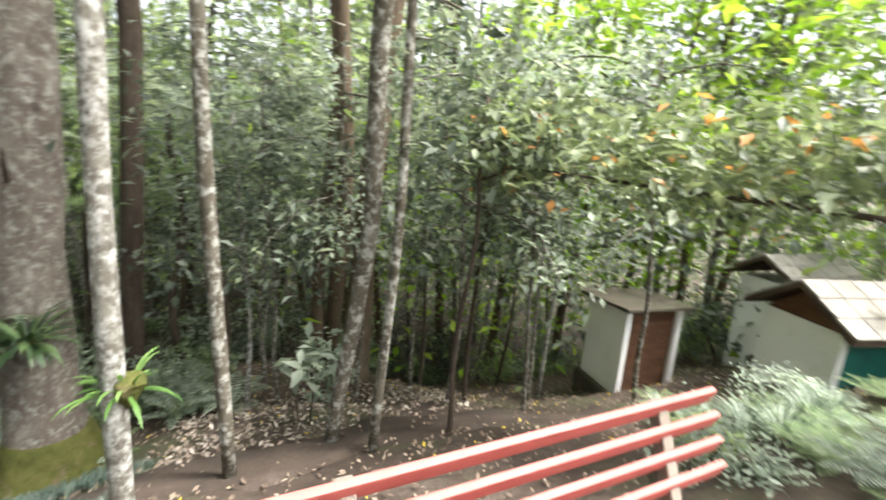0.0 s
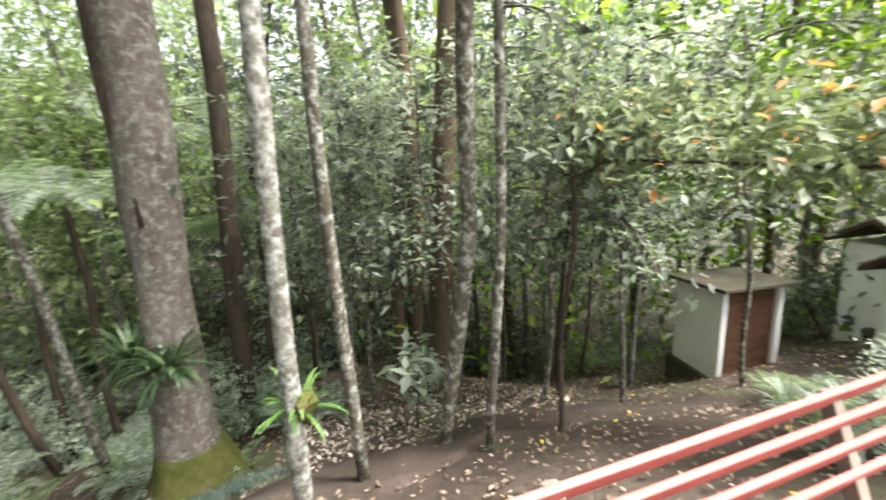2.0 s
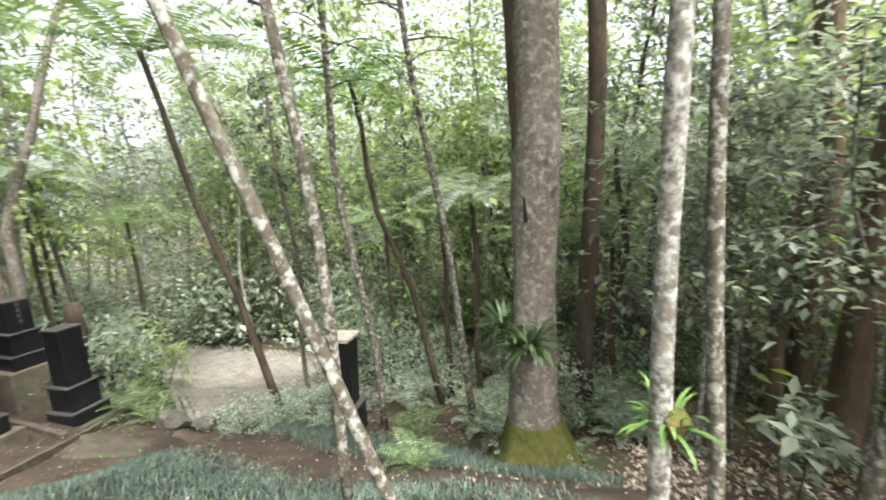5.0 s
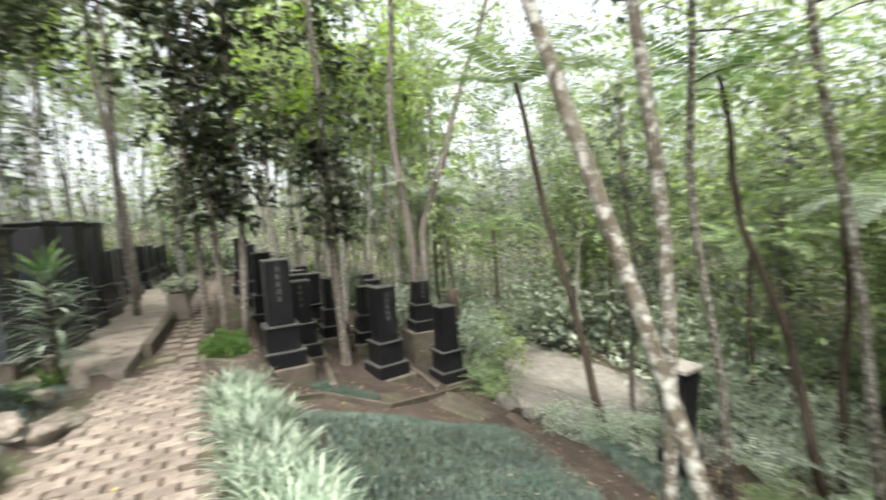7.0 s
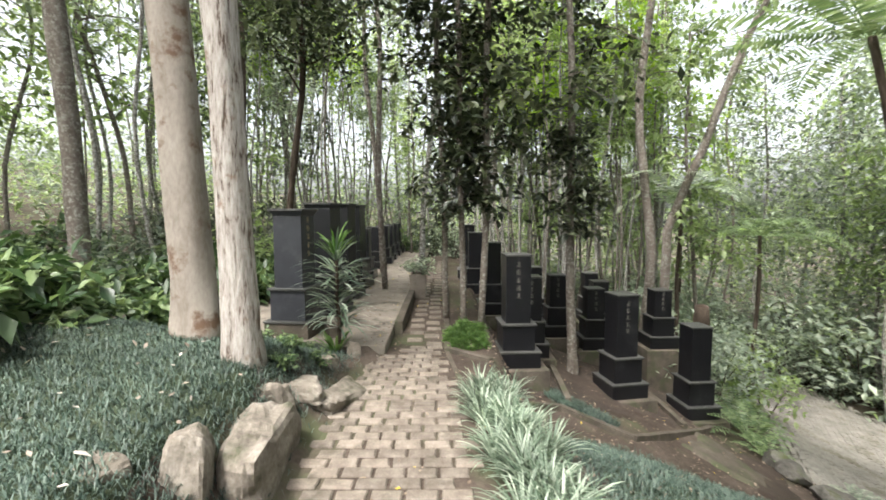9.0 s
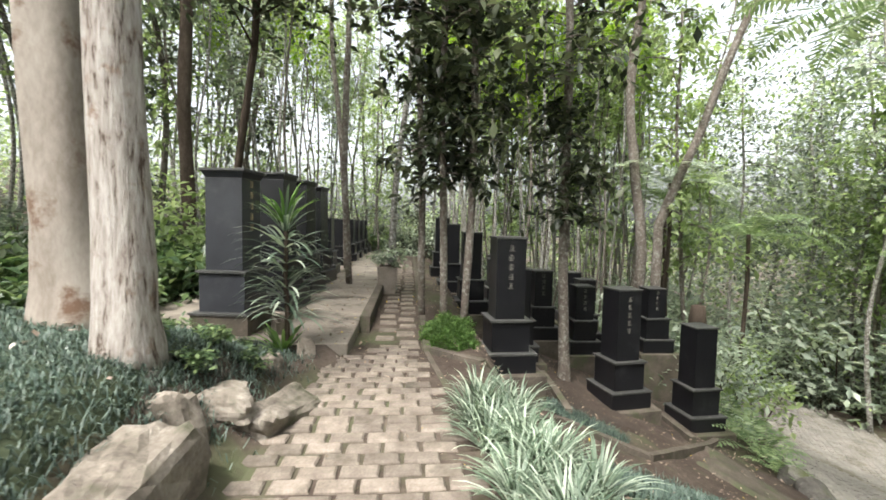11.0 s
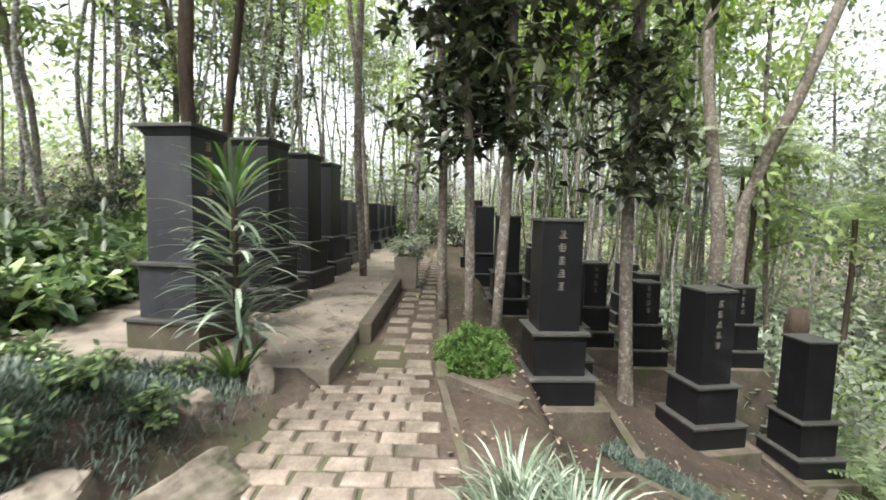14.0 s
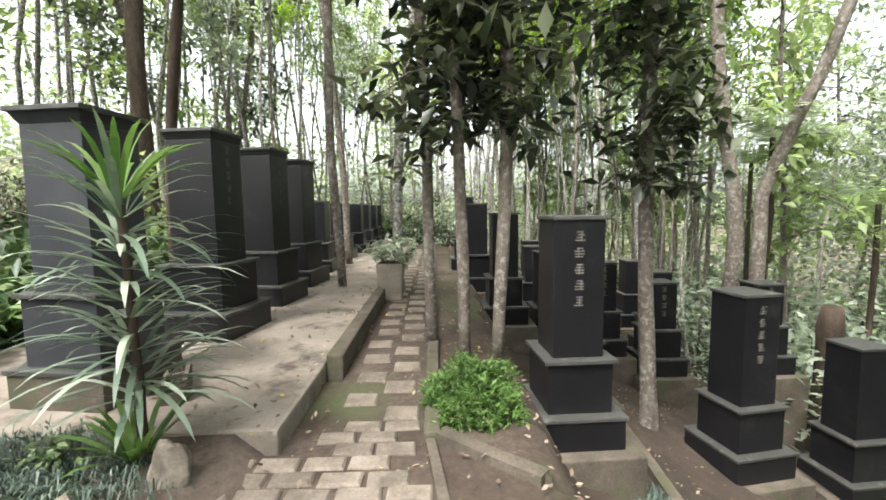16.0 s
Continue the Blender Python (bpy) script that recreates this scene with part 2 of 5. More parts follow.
M_SOIL = surface("soil_with_litter", [(0.3, (0.03, 0.023, 0.018)), (0.5, (0.066, 0.051, 0.041)), (0.7, (0.13, 0.106, 0.088))], 1.3, 22, 0.95, 0.8, 0.1, ((0.075, 0.085, 0.045), 0.7, 0.5, 0.66), "World", bump_dist=0.03)
M_DIRT = surface("trodden_dirt", [(0.3, (0.027, 0.02, 0.016)), (0.55, (0.06, 0.046, 0.037)), (0.75, (0.12, 0.094, 0.08))], 2.0, 35, 0.92, 0.8, 0.15, ((0.036, 0.03, 0.024), 1.5, 0.48, 0.64), "World", bump_dist=0.02)
M_LAWN = surface("lawn_soil", [(0.3, (0.02, 0.03, 0.018)), (0.6, (0.05, 0.06, 0.035)), (0.8, (0.09, 0.08, 0.055))], 3, 40, 0.95, 0.7, 0.1, None, "World")
M_PAVER = surface("worn_paver", [(0.28, (0.075, 0.06, 0.047)), (0.5, (0.155, 0.13, 0.106)), (0.72, (0.26, 0.225, 0.19))], 7, 60, 0.85, 0.6, 0.25, ((0.08, 0.07, 0.053), 4, 0.53, 0.7), "World", 0.22)
M_COBBLE = surface("road_cobble", [(0.28, (0.1, 0.093, 0.082)), (0.5, (0.2, 0.187, 0.165)), (0.72, (0.29, 0.272, 0.245))], 3, 45, 0.88, 0.5, 0.2, ((0.12, 0.105, 0.075), 1.3, 0.55, 0.7), "World")
M_CONCRETE = surface("weathered_concrete", [(0.28, (0.11, 0.092, 0.075)), (0.5, (0.205, 0.178, 0.148)), (0.75, (0.31, 0.275, 0.235))], 2.5, 50, 0.9, 0.5, 0.2, ((0.07, 0.06, 0.048), 2.2, 0.54, 0.68), "World")
M_CONCRETE_DARK = surface("mossy_concrete", [(0.3, (0.035, 0.03, 0.023)), (0.5, (0.08, 0.068, 0.054)), (0.75, (0.165, 0.14, 0.113))], 3.5, 50, 0.92, 0.5, 0.2, ((0.06, 0.07, 0.035), 2.2, 0.5, 0.68), "World")
M_GRANITE = surface("black_granite", [(0.3, (0.005, 0.005, 0.006)), (0.55, (0.009, 0.009, 0.0105)), (0.8, (0.02, 0.02, 0.022))], 3, 260, 0.33, 0.05, 0.36, ((0.028, 0.028, 0.03), 3.0, 0.58, 0.85), "World", bump_dist=0.002)
M_GRANITE_GREY = surface("dusty_grey_granite", [(0.3, (0.02, 0.021, 0.024)), (0.55, (0.034, 0.036, 0.041)), (0.8, (0.06, 0.062, 0.068))], 2.5, 200, 0.4, 0.05, 0.36, ((0.07, 0.07, 0.072), 2.0, 0.55, 0.8), "World", bump_dist=0.002)
M_CAP = surface("dusty_granite_edge", [(0.3, (0.022, 0.022, 0.021)), (0.55, (0.047, 0.047, 0.044)), (0.8, (0.11, 0.11, 0.1))], 6, 90, 0.52, 0.2, 0.5, ((0.16, 0.16, 0.14), 7, 0.58, 0.75), "World")
M_TEXT = surface("incised_letters", [(0.3, (0.07, 0.068, 0.06)), (0.7, (0.15, 0.145, 0.13))], 20, 90, 0.8, 0.2, 0.2)
M_TEXT_GOLD = surface("faded_gilt_letters", [(0.3, (0.26, 0.19, 0.12)), (0.7, (0.44, 0.34, 0.22))], 20, 90, 0.6, 0.2, 0.4)
M_BARK = surface("grey_brown_bark", [(0.3, (0.05, 0.04, 0.032)), (0.5, (0.13, 0.11, 0.092)), (0.72, (0.22, 0.195, 0.17))], 6, 34, 0.95, 1.0, 0.1, ((0.27, 0.265, 0.235), 17, 0.5, 0.66), "Object", bump_dist=0.04, stretch=(1, 1, 0.5))
M_BARK_PALE = surface("pale_fissured_bark", [(0.40, (0.09, 0.065, 0.05)), (0.46, (0.3, 0.265, 0.235)), (0.6, (0.46, 0.43, 0.395))], 26, 60, 0.92, 1.0, 0.12, ((0.24, 0.18, 0.14), 9, 0.58, 0.7), "Object", bump_dist=0.05, stretch=(1, 1, 0.16))
M_MOTTLED = surface("mossy_mottled_bark", [(0.3, (0.03, 0.026, 0.018)), (0.5, (0.085, 0.074, 0.056)), (0.7, (0.17, 0.155, 0.13))], 9, 40, 0.95, 0.9, 0.1, ((0.29, 0.29, 0.26), 17, 0.49, 0.6), "Object", bump_dist=0.012, stretch=(1, 1, 0.6))
M_BARK_SMOOTH = surface("smooth_pale_bark", [(0.3, (0.13, 0.105, 0.082)), (0.5, (0.24, 0.21, 0.178)), (0.75, (0.36, 0.325, 0.285))], 3.2, 30, 0.85, 0.6, 0.15, ((0.12, 0.075, 0.05), 3.0, 0.54, 0.64), "Object", stretch=(1, 1, 0.4))
M_BARK_DARK = surface("dark_damp_bark", [(0.3, (0.02, 0.015, 0.011)), (0.5, (0.06, 0.046, 0.035)), (0.75, (0.12, 0.095, 0.075))], 6, 34, 0.95, 0.9, 0.12, None, "Object", bump_dist=0.02, stretch=(1, 1, 0.35))
M_BARK_BROWN = surface("brown_peeling_bark", [(0.3, (0.05, 0.036, 0.026)), (0.5, (0.115, 0.084, 0.06)), (0.75, (0.2, 0.155, 0.115))], 4, 30, 0.95, 0.9, 0.1, ((0.07, 0.075, 0.04), 3, 0.56, 0.68), "Object", bump_dist=0.02, stretch=(1, 1, 0.3))
M_LICHEN = surface("lichen_covered_bark", [(0.3, (0.04, 0.036, 0.027)), (0.5, (0.12, 0.11, 0.092)), (0.7, (0.23, 0.22, 0.19))], 12, 40, 0.95, 0.9, 0.1, ((0.36, 0.36, 0.335), 22, 0.45, 0.62), "Object", bump_dist=0.012, stretch=(1, 1, 0.6))
M_MOSS = surface("moss", [(0.3, (0.03, 0.035, 0.012)), (0.5, (0.07, 0.075, 0.022)), (0.75, (0.13, 0.12, 0.05))], 8, 70, 1.0, 1.0, 0.05, ((0.12, 0.09, 0.06), 6, 0.55, 0.68), "Object", bump_dist=0.02)
M_ROCK = surface("pale_boulder", [(0.3, (0.06, 0.05, 0.04)), (0.5, (0.18, 0.157, 0.13)), (0.72, (0.36, 0.33, 0.285))], 4, 28, 0.92, 1.0, 0.15, ((0.075, 0.075, 0.05), 3.5, 0.52, 0.62), "World", bump_dist=0.03)
M_ROCK_DARK = surface("dark_boulder", [(0.3, (0.03, 0.028, 0.024)), (0.5, (0.09, 0.085, 0.075)), (0.75, (0.2, 0.19, 0.17))], 3, 28, 0.92, 0.8, 0.15, ((0.06, 0.07, 0.03), 3, 0.55, 0.68), "World", bump_dist=0.02)
M_BENCH = surface("salmon_red_paint", [(0.3, (0.27, 0.068, 0.056)), (0.5, (0.38, 0.108, 0.092)), (0.75, (0.46, 0.16, 0.14))], 3, 45, 0.55, 0.25, 0.4, ((0.3, 0.11, 0.09), 6, 0.6, 0.75), "Object", stretch=(0.25, 1, 1))
M_WHITE = surface("whitewashed_wall", [(0.3, (0.7, 0.7, 0.69)), (0.5, (0.83, 0.83, 0.82)), (0.75, (0.88, 0.88, 0.87))], 2, 40, 0.85, 0.2, 0.2, ((0.42, 0.41, 0.36), 2.5, 0.6, 0.78), "World")
M_RUST = surface("rust_brown_boards", [(0.3, (0.05, 0.026, 0.015)), (0.5, (0.12, 0.06, 0.035)), (0.75, (0.2, 0.105, 0.06))], 5, 40, 0.85, 0.5, 0.2, None, "World", stretch=(1, 1, 3))
M_TILE = surface("grey_roof_tile", [(0.3, (0.15, 0.135, 0.115)), (0.5, (0.28, 0.26, 0.23)), (0.75, (0.4, 0.37, 0.33))], 4, 45, 0.9, 0.4, 0.2, ((0.1, 0.095, 0.07), 5, 0.55, 0.7), "World", 0.12)
M_TEAL = surface("teal_painted_panel", [(0.3, (0.01, 0.09, 0.075)), (0.7, (0.02, 0.16, 0.13))], 4, 40, 0.6, 0.2, 0.3)
M_WOOD_DARK = surface("dark_timber", [(0.3, (0.03, 0.02, 0.014)), (0.55, (0.075, 0.05, 0.035)), (0.8, (0.13, 0.09, 0.065))], 5, 50, 0.85, 0.5, 0.2, None, "Object", stretch=(0.2, 1, 1))

F_DARK = foliage("dark_glossy_leaf", (0.016, 0.023, 0.013), (0.04, 0.053, 0.03), (0.13, 0.15, 0.085), 0.4, 0.3, 0.45)
F_EPIPHYTE = foliage("deep_green_strap_leaf", (0.014, 0.034, 0.013), (0.035, 0.07, 0.025), (0.1, 0.15, 0.06), 0.4, 0.25, 0.5)
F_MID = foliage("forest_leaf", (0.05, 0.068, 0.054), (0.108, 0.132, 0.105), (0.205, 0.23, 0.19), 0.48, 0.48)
# sunlight and backlight put into the colour: brighter versions of the forest leaf
F_BRIGHT = foliage("leaf_painted_sunlit", (0.115, 0.165, 0.065), (0.21, 0.285, 0.115), (0.35, 0.42, 0.23), 0.48, 0.55)
F_LIME = foliage("leaf_painted_backlit_lime", (0.13, 0.24, 0.02), (0.22, 0.36, 0.03), (0.36, 0.46, 0.08), 0.5, 0.6)
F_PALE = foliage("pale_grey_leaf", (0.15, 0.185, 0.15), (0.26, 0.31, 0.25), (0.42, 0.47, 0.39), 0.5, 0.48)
F_AUTUMN = foliage("dull_leaf_with_orange", (0.08, 0.105, 0.06), (0.15, 0.185, 0.1), (0.26, 0.3, 0.19), 0.48, 0.38, 0.4, (0.035, (0.48, 0.22, 0.07)))
F_FERN = foliage("fern_frond", (0.08, 0.125, 0.06), (0.14, 0.2, 0.09), (0.23, 0.29, 0.16), 0.48, 0.42)
F_GRASS = foliage("blue_green_lawn_blade", (0.022, 0.04, 0.03), (0.048, 0.074, 0.058), (0.115, 0.15, 0.12), 0.5, 0.15)
F_STRIPE = foliage("variegated_strap_leaf", (0.06, 0.095, 0.06), (0.16, 0.21, 0.15), (0.46, 0.52, 0.42), 0.45, 0.25)
F_DRACAENA = foliage("dracaena_leaf", (0.07, 0.11, 0.075), (0.19, 0.245, 0.18), (0.45, 0.5, 0.41), 0.33, 0.25, 0.5)
F_LITTER = foliage("fallen_leaf", (0.08, 0.058, 0.045), (0.16, 0.12, 0.092), (0.3, 0.245, 0.19), 0.8, 0.1, 0.2, (0.03, (0.45, 0.33, 0.05)))
F_BUSH = foliage("fresh_green_shrub_leaf", (0.05, 0.11, 0.025), (0.1, 0.19, 0.045), (0.18, 0.28, 0.09), 0.5, 0.35)
F_HILL = foliage("broad_hillside_leaf", (0.022, 0.05, 0.02), (0.075, 0.125, 0.045), (0.23, 0.3, 0.14), 0.4, 0.3, 0.5)

# ---------------------------------------------------------------- ground
def spread(lo, hi, fine, far_):
    a = [lo + i * fine for i in range(int((hi - lo) / fine) + 1)]
    out, k, d = [], 0.0, fine
    while k < far_:
        d *= 1.25
        k += d
        out.append(k)
    return [lo - v for v in out[::-1]] + a + [a[-1] + v for v in out]


def sheet(xs, ys, height):
    v = [(x, y, height(x, y)) for y in ys for x in xs]
    w = len(xs)
    f = [(j * w + i, j * w + i + 1, (j + 1) * w + i + 1, (j + 1) * w + i) for j in range(len(ys) - 1) for i in range(w - 1)]
    return v, f, True


def rough_land(x, y):
    k = 0.02 if -9 < to_sr(x, y)[0] < 12 and -0.6 < to_sr(x, y)[1] < 1.6 else 0.06
    return land(x, y) - k * 0.5 - 0.01 + k * noise.noise(Vector((x * 1.1, y * 1.1, 0)))


part_ground = part("ground", sheet(spread(-16, 5, 0.22, 900), spread(-11, 11, 0.22, 900), rough_land), M_SOIL)
tagged(part_ground, "brown forest soil with leaf litter and moss", "ground", "", "structure")


def inside(poly, x, y):
    c = False
    for i in range(len(poly)):
        (x1, y1), (x2, y2) = poly[i - 1], poly[i]
        if (y1 > y) != (y2 > y) and x < (x2 - x1) * (y - y1) / (y2 - y1) + x1:
            c = not c
    return c


def patch(name, poly, material, lift, label, category, cell=0.16):
    """A sheet that lies on the ground inside a polygon, with a ragged edge."""
    xs, ys = [p[0] for p in poly], [p[1] for p in poly]
    nx, ny = int((max(xs) - min(xs)) / cell) + 2, int((max(ys) - min(ys)) / cell) + 2
    idx, v, f = {}, [], []
    for j in range(ny):
        for i in range(nx):
            x, y = min(xs) + i * cell, min(ys) + j * cell
            w = Vector((x * 1.5, y * 1.5, 3))
            if inside(poly, x + 0.25 * noise.noise(w), y + 0.25 * noise.noise(w + Vector((9, 0, 0)))):
                idx[i, j] = len(v)
                v.append((x, y, rough_land(x, y) + lift))
    for (i, j), k in idx.items():
        if not all((i + a, j + b) in idx for a in (-1, 0, 1) for b in (-1, 0, 1)):
            v[k] = (v[k][0], v[k][1], v[k][2] - lift - 0.07)
    for i, j in idx:
        q = [(i, j), (i + 1, j), (i + 1, j + 1), (i, j + 1)]
        if all(k in idx for k in q):
            f.append([idx[k] for k in q])
    return tagged(part(name, (v, f, True), material), label, category, "", "structure")


def band(pts, half):
    """A polygon round a line."""
    left, right = [], []
    for i, p in enumerate(pts):
        a, b = Vector(pts[max(0, i - 1)]), Vector(pts[min(len(pts) - 1, i + 1)])
        d = (b - a).normalized()
        n = Vector((-d.y, d.x)) * half
        left.append((p[0] + n.x, p[1] + n.y))
        right.append((p[0] - n.x, p[1] - n.y))
    return left + right[::-1]


ROAD = [(-10.6, 0.9), (-11.0, 2.9), (-13.5, 4.3), (-15.9, 5.3), (-18.5, 3.6), (-22.5, 0.9), (-30, -2.0), (-30, -3.6), (-21.5, -0.3), (-14.0, 0.6), (-11.7, 0.6)]
patch("road", ROAD, M_COBBLE, 0.06, "pale cobbled lane through the wood", "road", 0.2)
DIRT = [(0.5, 4.4), (-1.8, 3.5), (-3.4, 2.6), (-5.1, 1.95), (-6.5, 1.3), (-8.2, 0.7), (-9.7, 0.2), (-10.8, 0.0)]
patch("dirt_path", band(DIRT, 0.46), M_DIRT, 0.045, "reddish trodden dirt path below the bank", "path", 0.12)
LAWN_BANK = [to_xy(*p) for p in [(-0.3, -0.6), (-1.6, -0.66), (-3.0, -0.66), (-5.0, -0.7), (-8.5, -0.7), (-9, -6), (-3, -4.6), (-0.5, -3.0), (0.1, -1.2)]]
patch("lawn_bank", LAWN_BANK, M_LAWN, 0.03, "dark blue-green lawn on the bank", "lawn")
LAWN_SLOPE = [to_xy(*p) for p in [(-0.8, 2.3), (-2.0, 1.65), (-6.5, 1.5), (-6.5, 3.9), (-3.5, 4.0), (-1.0, 4.2), (-0.5, 3.4)]]
patch("grave_terrace", [to_xy(*p) for p in [(0.1, 1.15), (0.5, 3.3), (2.2, 6.3), (9, 6.0), (16, 4.5), (17, 1.1)]], M_DIRT, 0.035, "bare dusty earth between the graves", "ground", 0.14)
patch("ramp", [(-11.0, -0.95), (-10.0, 0.45), (-9.2, 0.1), (-9.5, -1.0)], M_CONCRETE_DARK, 0.05, "grey concrete ramp up to the grave terrace", "ramp", 0.1)
patch("lawn_slope", LAWN_SLOPE, M_LAWN, 0.03, "dark blue-green lawn on the slope below the walk", "lawn")


def blades(poly, n, length, rng, name, label, lift=0.02):
    xs, ys = [p[0] for p in poly], [p[1] for p in poly]
    pts = []
    while len(pts) < n:
        x, y = rng.uniform(min(xs), max(xs)), rng.uniform(min(ys), max(ys))
        if inside(poly, x + rng.normal(0, 0.12), y + rng.normal(0, 0.12)) and noise.noise(Vector((x * 2, y * 2, 5))) > -0.95:
            pts.append((x, y, rough_land(x, y) + lift))
    P = np.array(pts)
    az = rng.uniform(0, 2 * np.pi, n)
    L = length * rng.uniform(0.5, 1.3, n)
    tilt = rng.uniform(0.3, 1.25, n)
    d = np.stack([np.cos(az) * np.sin(tilt), np.sin(az) * np.sin(tilt), np.cos(tilt)], 1) * L[:, None]
    side = np.stack([-np.sin(az), np.cos(az), np.zeros(n)], 1) * 0.0035
    mid = P + d * 0.6 + np.array([0, 0, 0.012])
    v = np.stack([P - side, P + side, mid + side, mid - side, P + d - np.array([0, 0, 0.25]) * L[:, None]], 1).reshape(-1, 3)
    b = np.arange(n) * 5
    f = np.concatenate([np.stack([b, b + 1, b + 2], 1), np.stack([b, b + 2, b + 3], 1), np.stack([b + 3, b + 2, b + 4], 1)])
    return tagged(part(name, mesh_np(name, v, f), F_GRASS), label, "grass", "", "stuff")


RNG = np.random.default_rng(11)
blades(LAWN_BANK, 95000, 0.085, RNG, "grass", "dense dark blue-green dwarf grass on the bank")
blades([to_xy(*p) for p in [(0.5, 2.15), (0.2, 3.1), (0.5, 3.2), (0.85, 2.3)]], 2600, 0.10, RNG, "grass", "dark dwarf grass along the inside of the edging")
VERGE = [(-8.4, 1.2), (-6.8, 1.7), (-5.4, 2.35), (-4.3, 2.8), (-3.5, 3.15), (-4.2, 3.35), (-5.3, 3.05), (-6.6, 2.5), (-8.2, 1.9)]
blades(VERGE, 9000, 0.11, RNG, "grass", "dark dwarf grass beyond the dirt path")
blades(LAWN_SLOPE, 30000, 0.10, RNG, "grass", "dense dark blue-green dwarf grass on the slope")


# ---------------------------------------------------------------- platform, curbs and walls
def strip(s0, s1, r0, r1, z0, z1, name, material, label, category="curb", bevel=0.02):
    """A straight block in the walk's own axes."""
    x, y = to_xy((s0 + s1) / 2, (r0 + r1) / 2)
    ob = part(name, block(s1 - s0, r1 - r0, z1 - z0, (0, 0, 0), bevel), material)
    ob.matrix_world = pose(x, y, z0, 0, 0, WALK_YAW)
    return tagged(ob, label, category, "", "structure")


strip(0.0, 17.5, -3.2, -0.16, -0.25, 0.13, "platform", M_CONCRETE, "worn concrete platform under the tall tombstones", "platform", 0.025)
strip(1.05, 17.5, -0.155, -0.02, -0.2, 0.2, "platform_curb", M_CONCRETE_DARK, "dark mossy concrete curb along the platform")
strip(0.1, 17.0, 0.64, 0.74, -0.3, 0.05, "walk_curb", M_CONCRETE_DARK, "thin worn concrete curb along the walk")


def bar(p, q, w, h, name, material, label, drop=0.3):
    """A low wall between two places on the ground, following the slope."""
    (x0, y0), (x1, y1) = p, q
    n = max(2, int(math.hypot(x1 - x0, y1 - y0) / 0.4))
    d = Vector((x1 - x0, y1 - y0, 0)).normalized()
    s = Vector((-d.y, d.x, 0)) * w / 2
    v, f = [], []
    for i in range(n + 1):
        t = i / n
        c = Vector((x0 + (x1 - x0) * t, y0 + (y1 - y0) * t, 0))
        z = land(c.x, c.y)
        w_ = 0.015 * noise.noise(Vector((t * 9, x0, y0)))
        v += [c - s + Vector((0, 0, z - drop)), c + s + Vector((0, 0, z - drop)), c + s * 0.9 + Vector((0, 0, z + h + w_)), c - s * 0.9 + Vector((0, 0, z + h + w_))]
    for i in range(n):
        for j in range(4):
            k = (j + 1) % 4
            f.append((i * 4 + j, i * 4 + k, i * 4 + 4 + k, i * 4 + 4 + j))
    f += [(3, 2, 1, 0), (n * 4, n * 4 + 1, n * 4 + 2, n * 4 + 3)]
    return tagged(part(name, (v, f), material), label, "curb", "", "structure")


EDGE = "dark mossy concrete edging of a grave terrace"
for p, q in [((0.15, 0.74), (-0.28, 1.25)), ((-0.28, 1.25), (0.25, 2.3)), ((0.25, 2.3), (0.0, 3.25)), ((0.0, 3.25), (1.4, 5.0)), ((1.4, 5.0), (2.8, 6.5))]:
    bar(to_xy(*p), to_xy(*q), 0.1, 0.04, "curb", M_CONCRETE_DARK, EDGE, 0.12)
bar(to_xy(0.55, 2.5), to_xy(3.0, 2.75), 0.1, 0.08, "curb", M_CONCRETE_DARK, EDGE)
bar(to_xy(1.3, 4.7), to_xy(3.6, 4.75), 0.1, 0.08, "curb", M_CONCRETE_DARK, EDGE)
bar(to_xy(-2.4, 1.0), to_xy(0.1, 0.68), 0.06, 0.02, "curb", M_CONCRETE_DARK, "thin dark concrete edging of the walk")
strip(-0.3, -0.005, -3.2, -1.02, -0.2, 0.06, "step", M_CONCRETE, "worn pale concrete step before the platform", "step", 0.02)


# ---------------------------------------------------------------- tombstones
def strokes(n, size, rng):
    """Columns of worn characters that cannot be read, as small bars."""
    shapes = []
    for i in range(n):
        z = -i * size * 1.45
        for j in range(4):
            w = size * rng.uniform(0.5, 0.95)
            shapes.append((rng.normal(0, 0.05) * size, z + size * (0.38 - 0.25 * j), w, size * 0.1))
        shapes.append((rng.uniform(-0.2, 0.2) * size, z, size * 0.1, size * 0.9))
    v, f = [], []
    for x, z, w, h in shapes:
        o = len(v)
        v += [(-0.003, x - w / 2, z - h / 2), (-0.003, x + w / 2, z - h / 2), (-0.003, x + w / 2, z + h / 2), (-0.003, x - w / 2, z + h / 2)]
        v += [(0.001, a, b) for _, a, b in v[o:o + 4]]
        f += [(o + 3, o + 2, o + 1, o), (o, o + 1, o + 5, o + 4), (o + 1, o + 2, o + 6, o + 5), (o + 2, o + 3, o + 7, o + 6), (o + 3, o, o + 4, o + 7)]
    return v, f


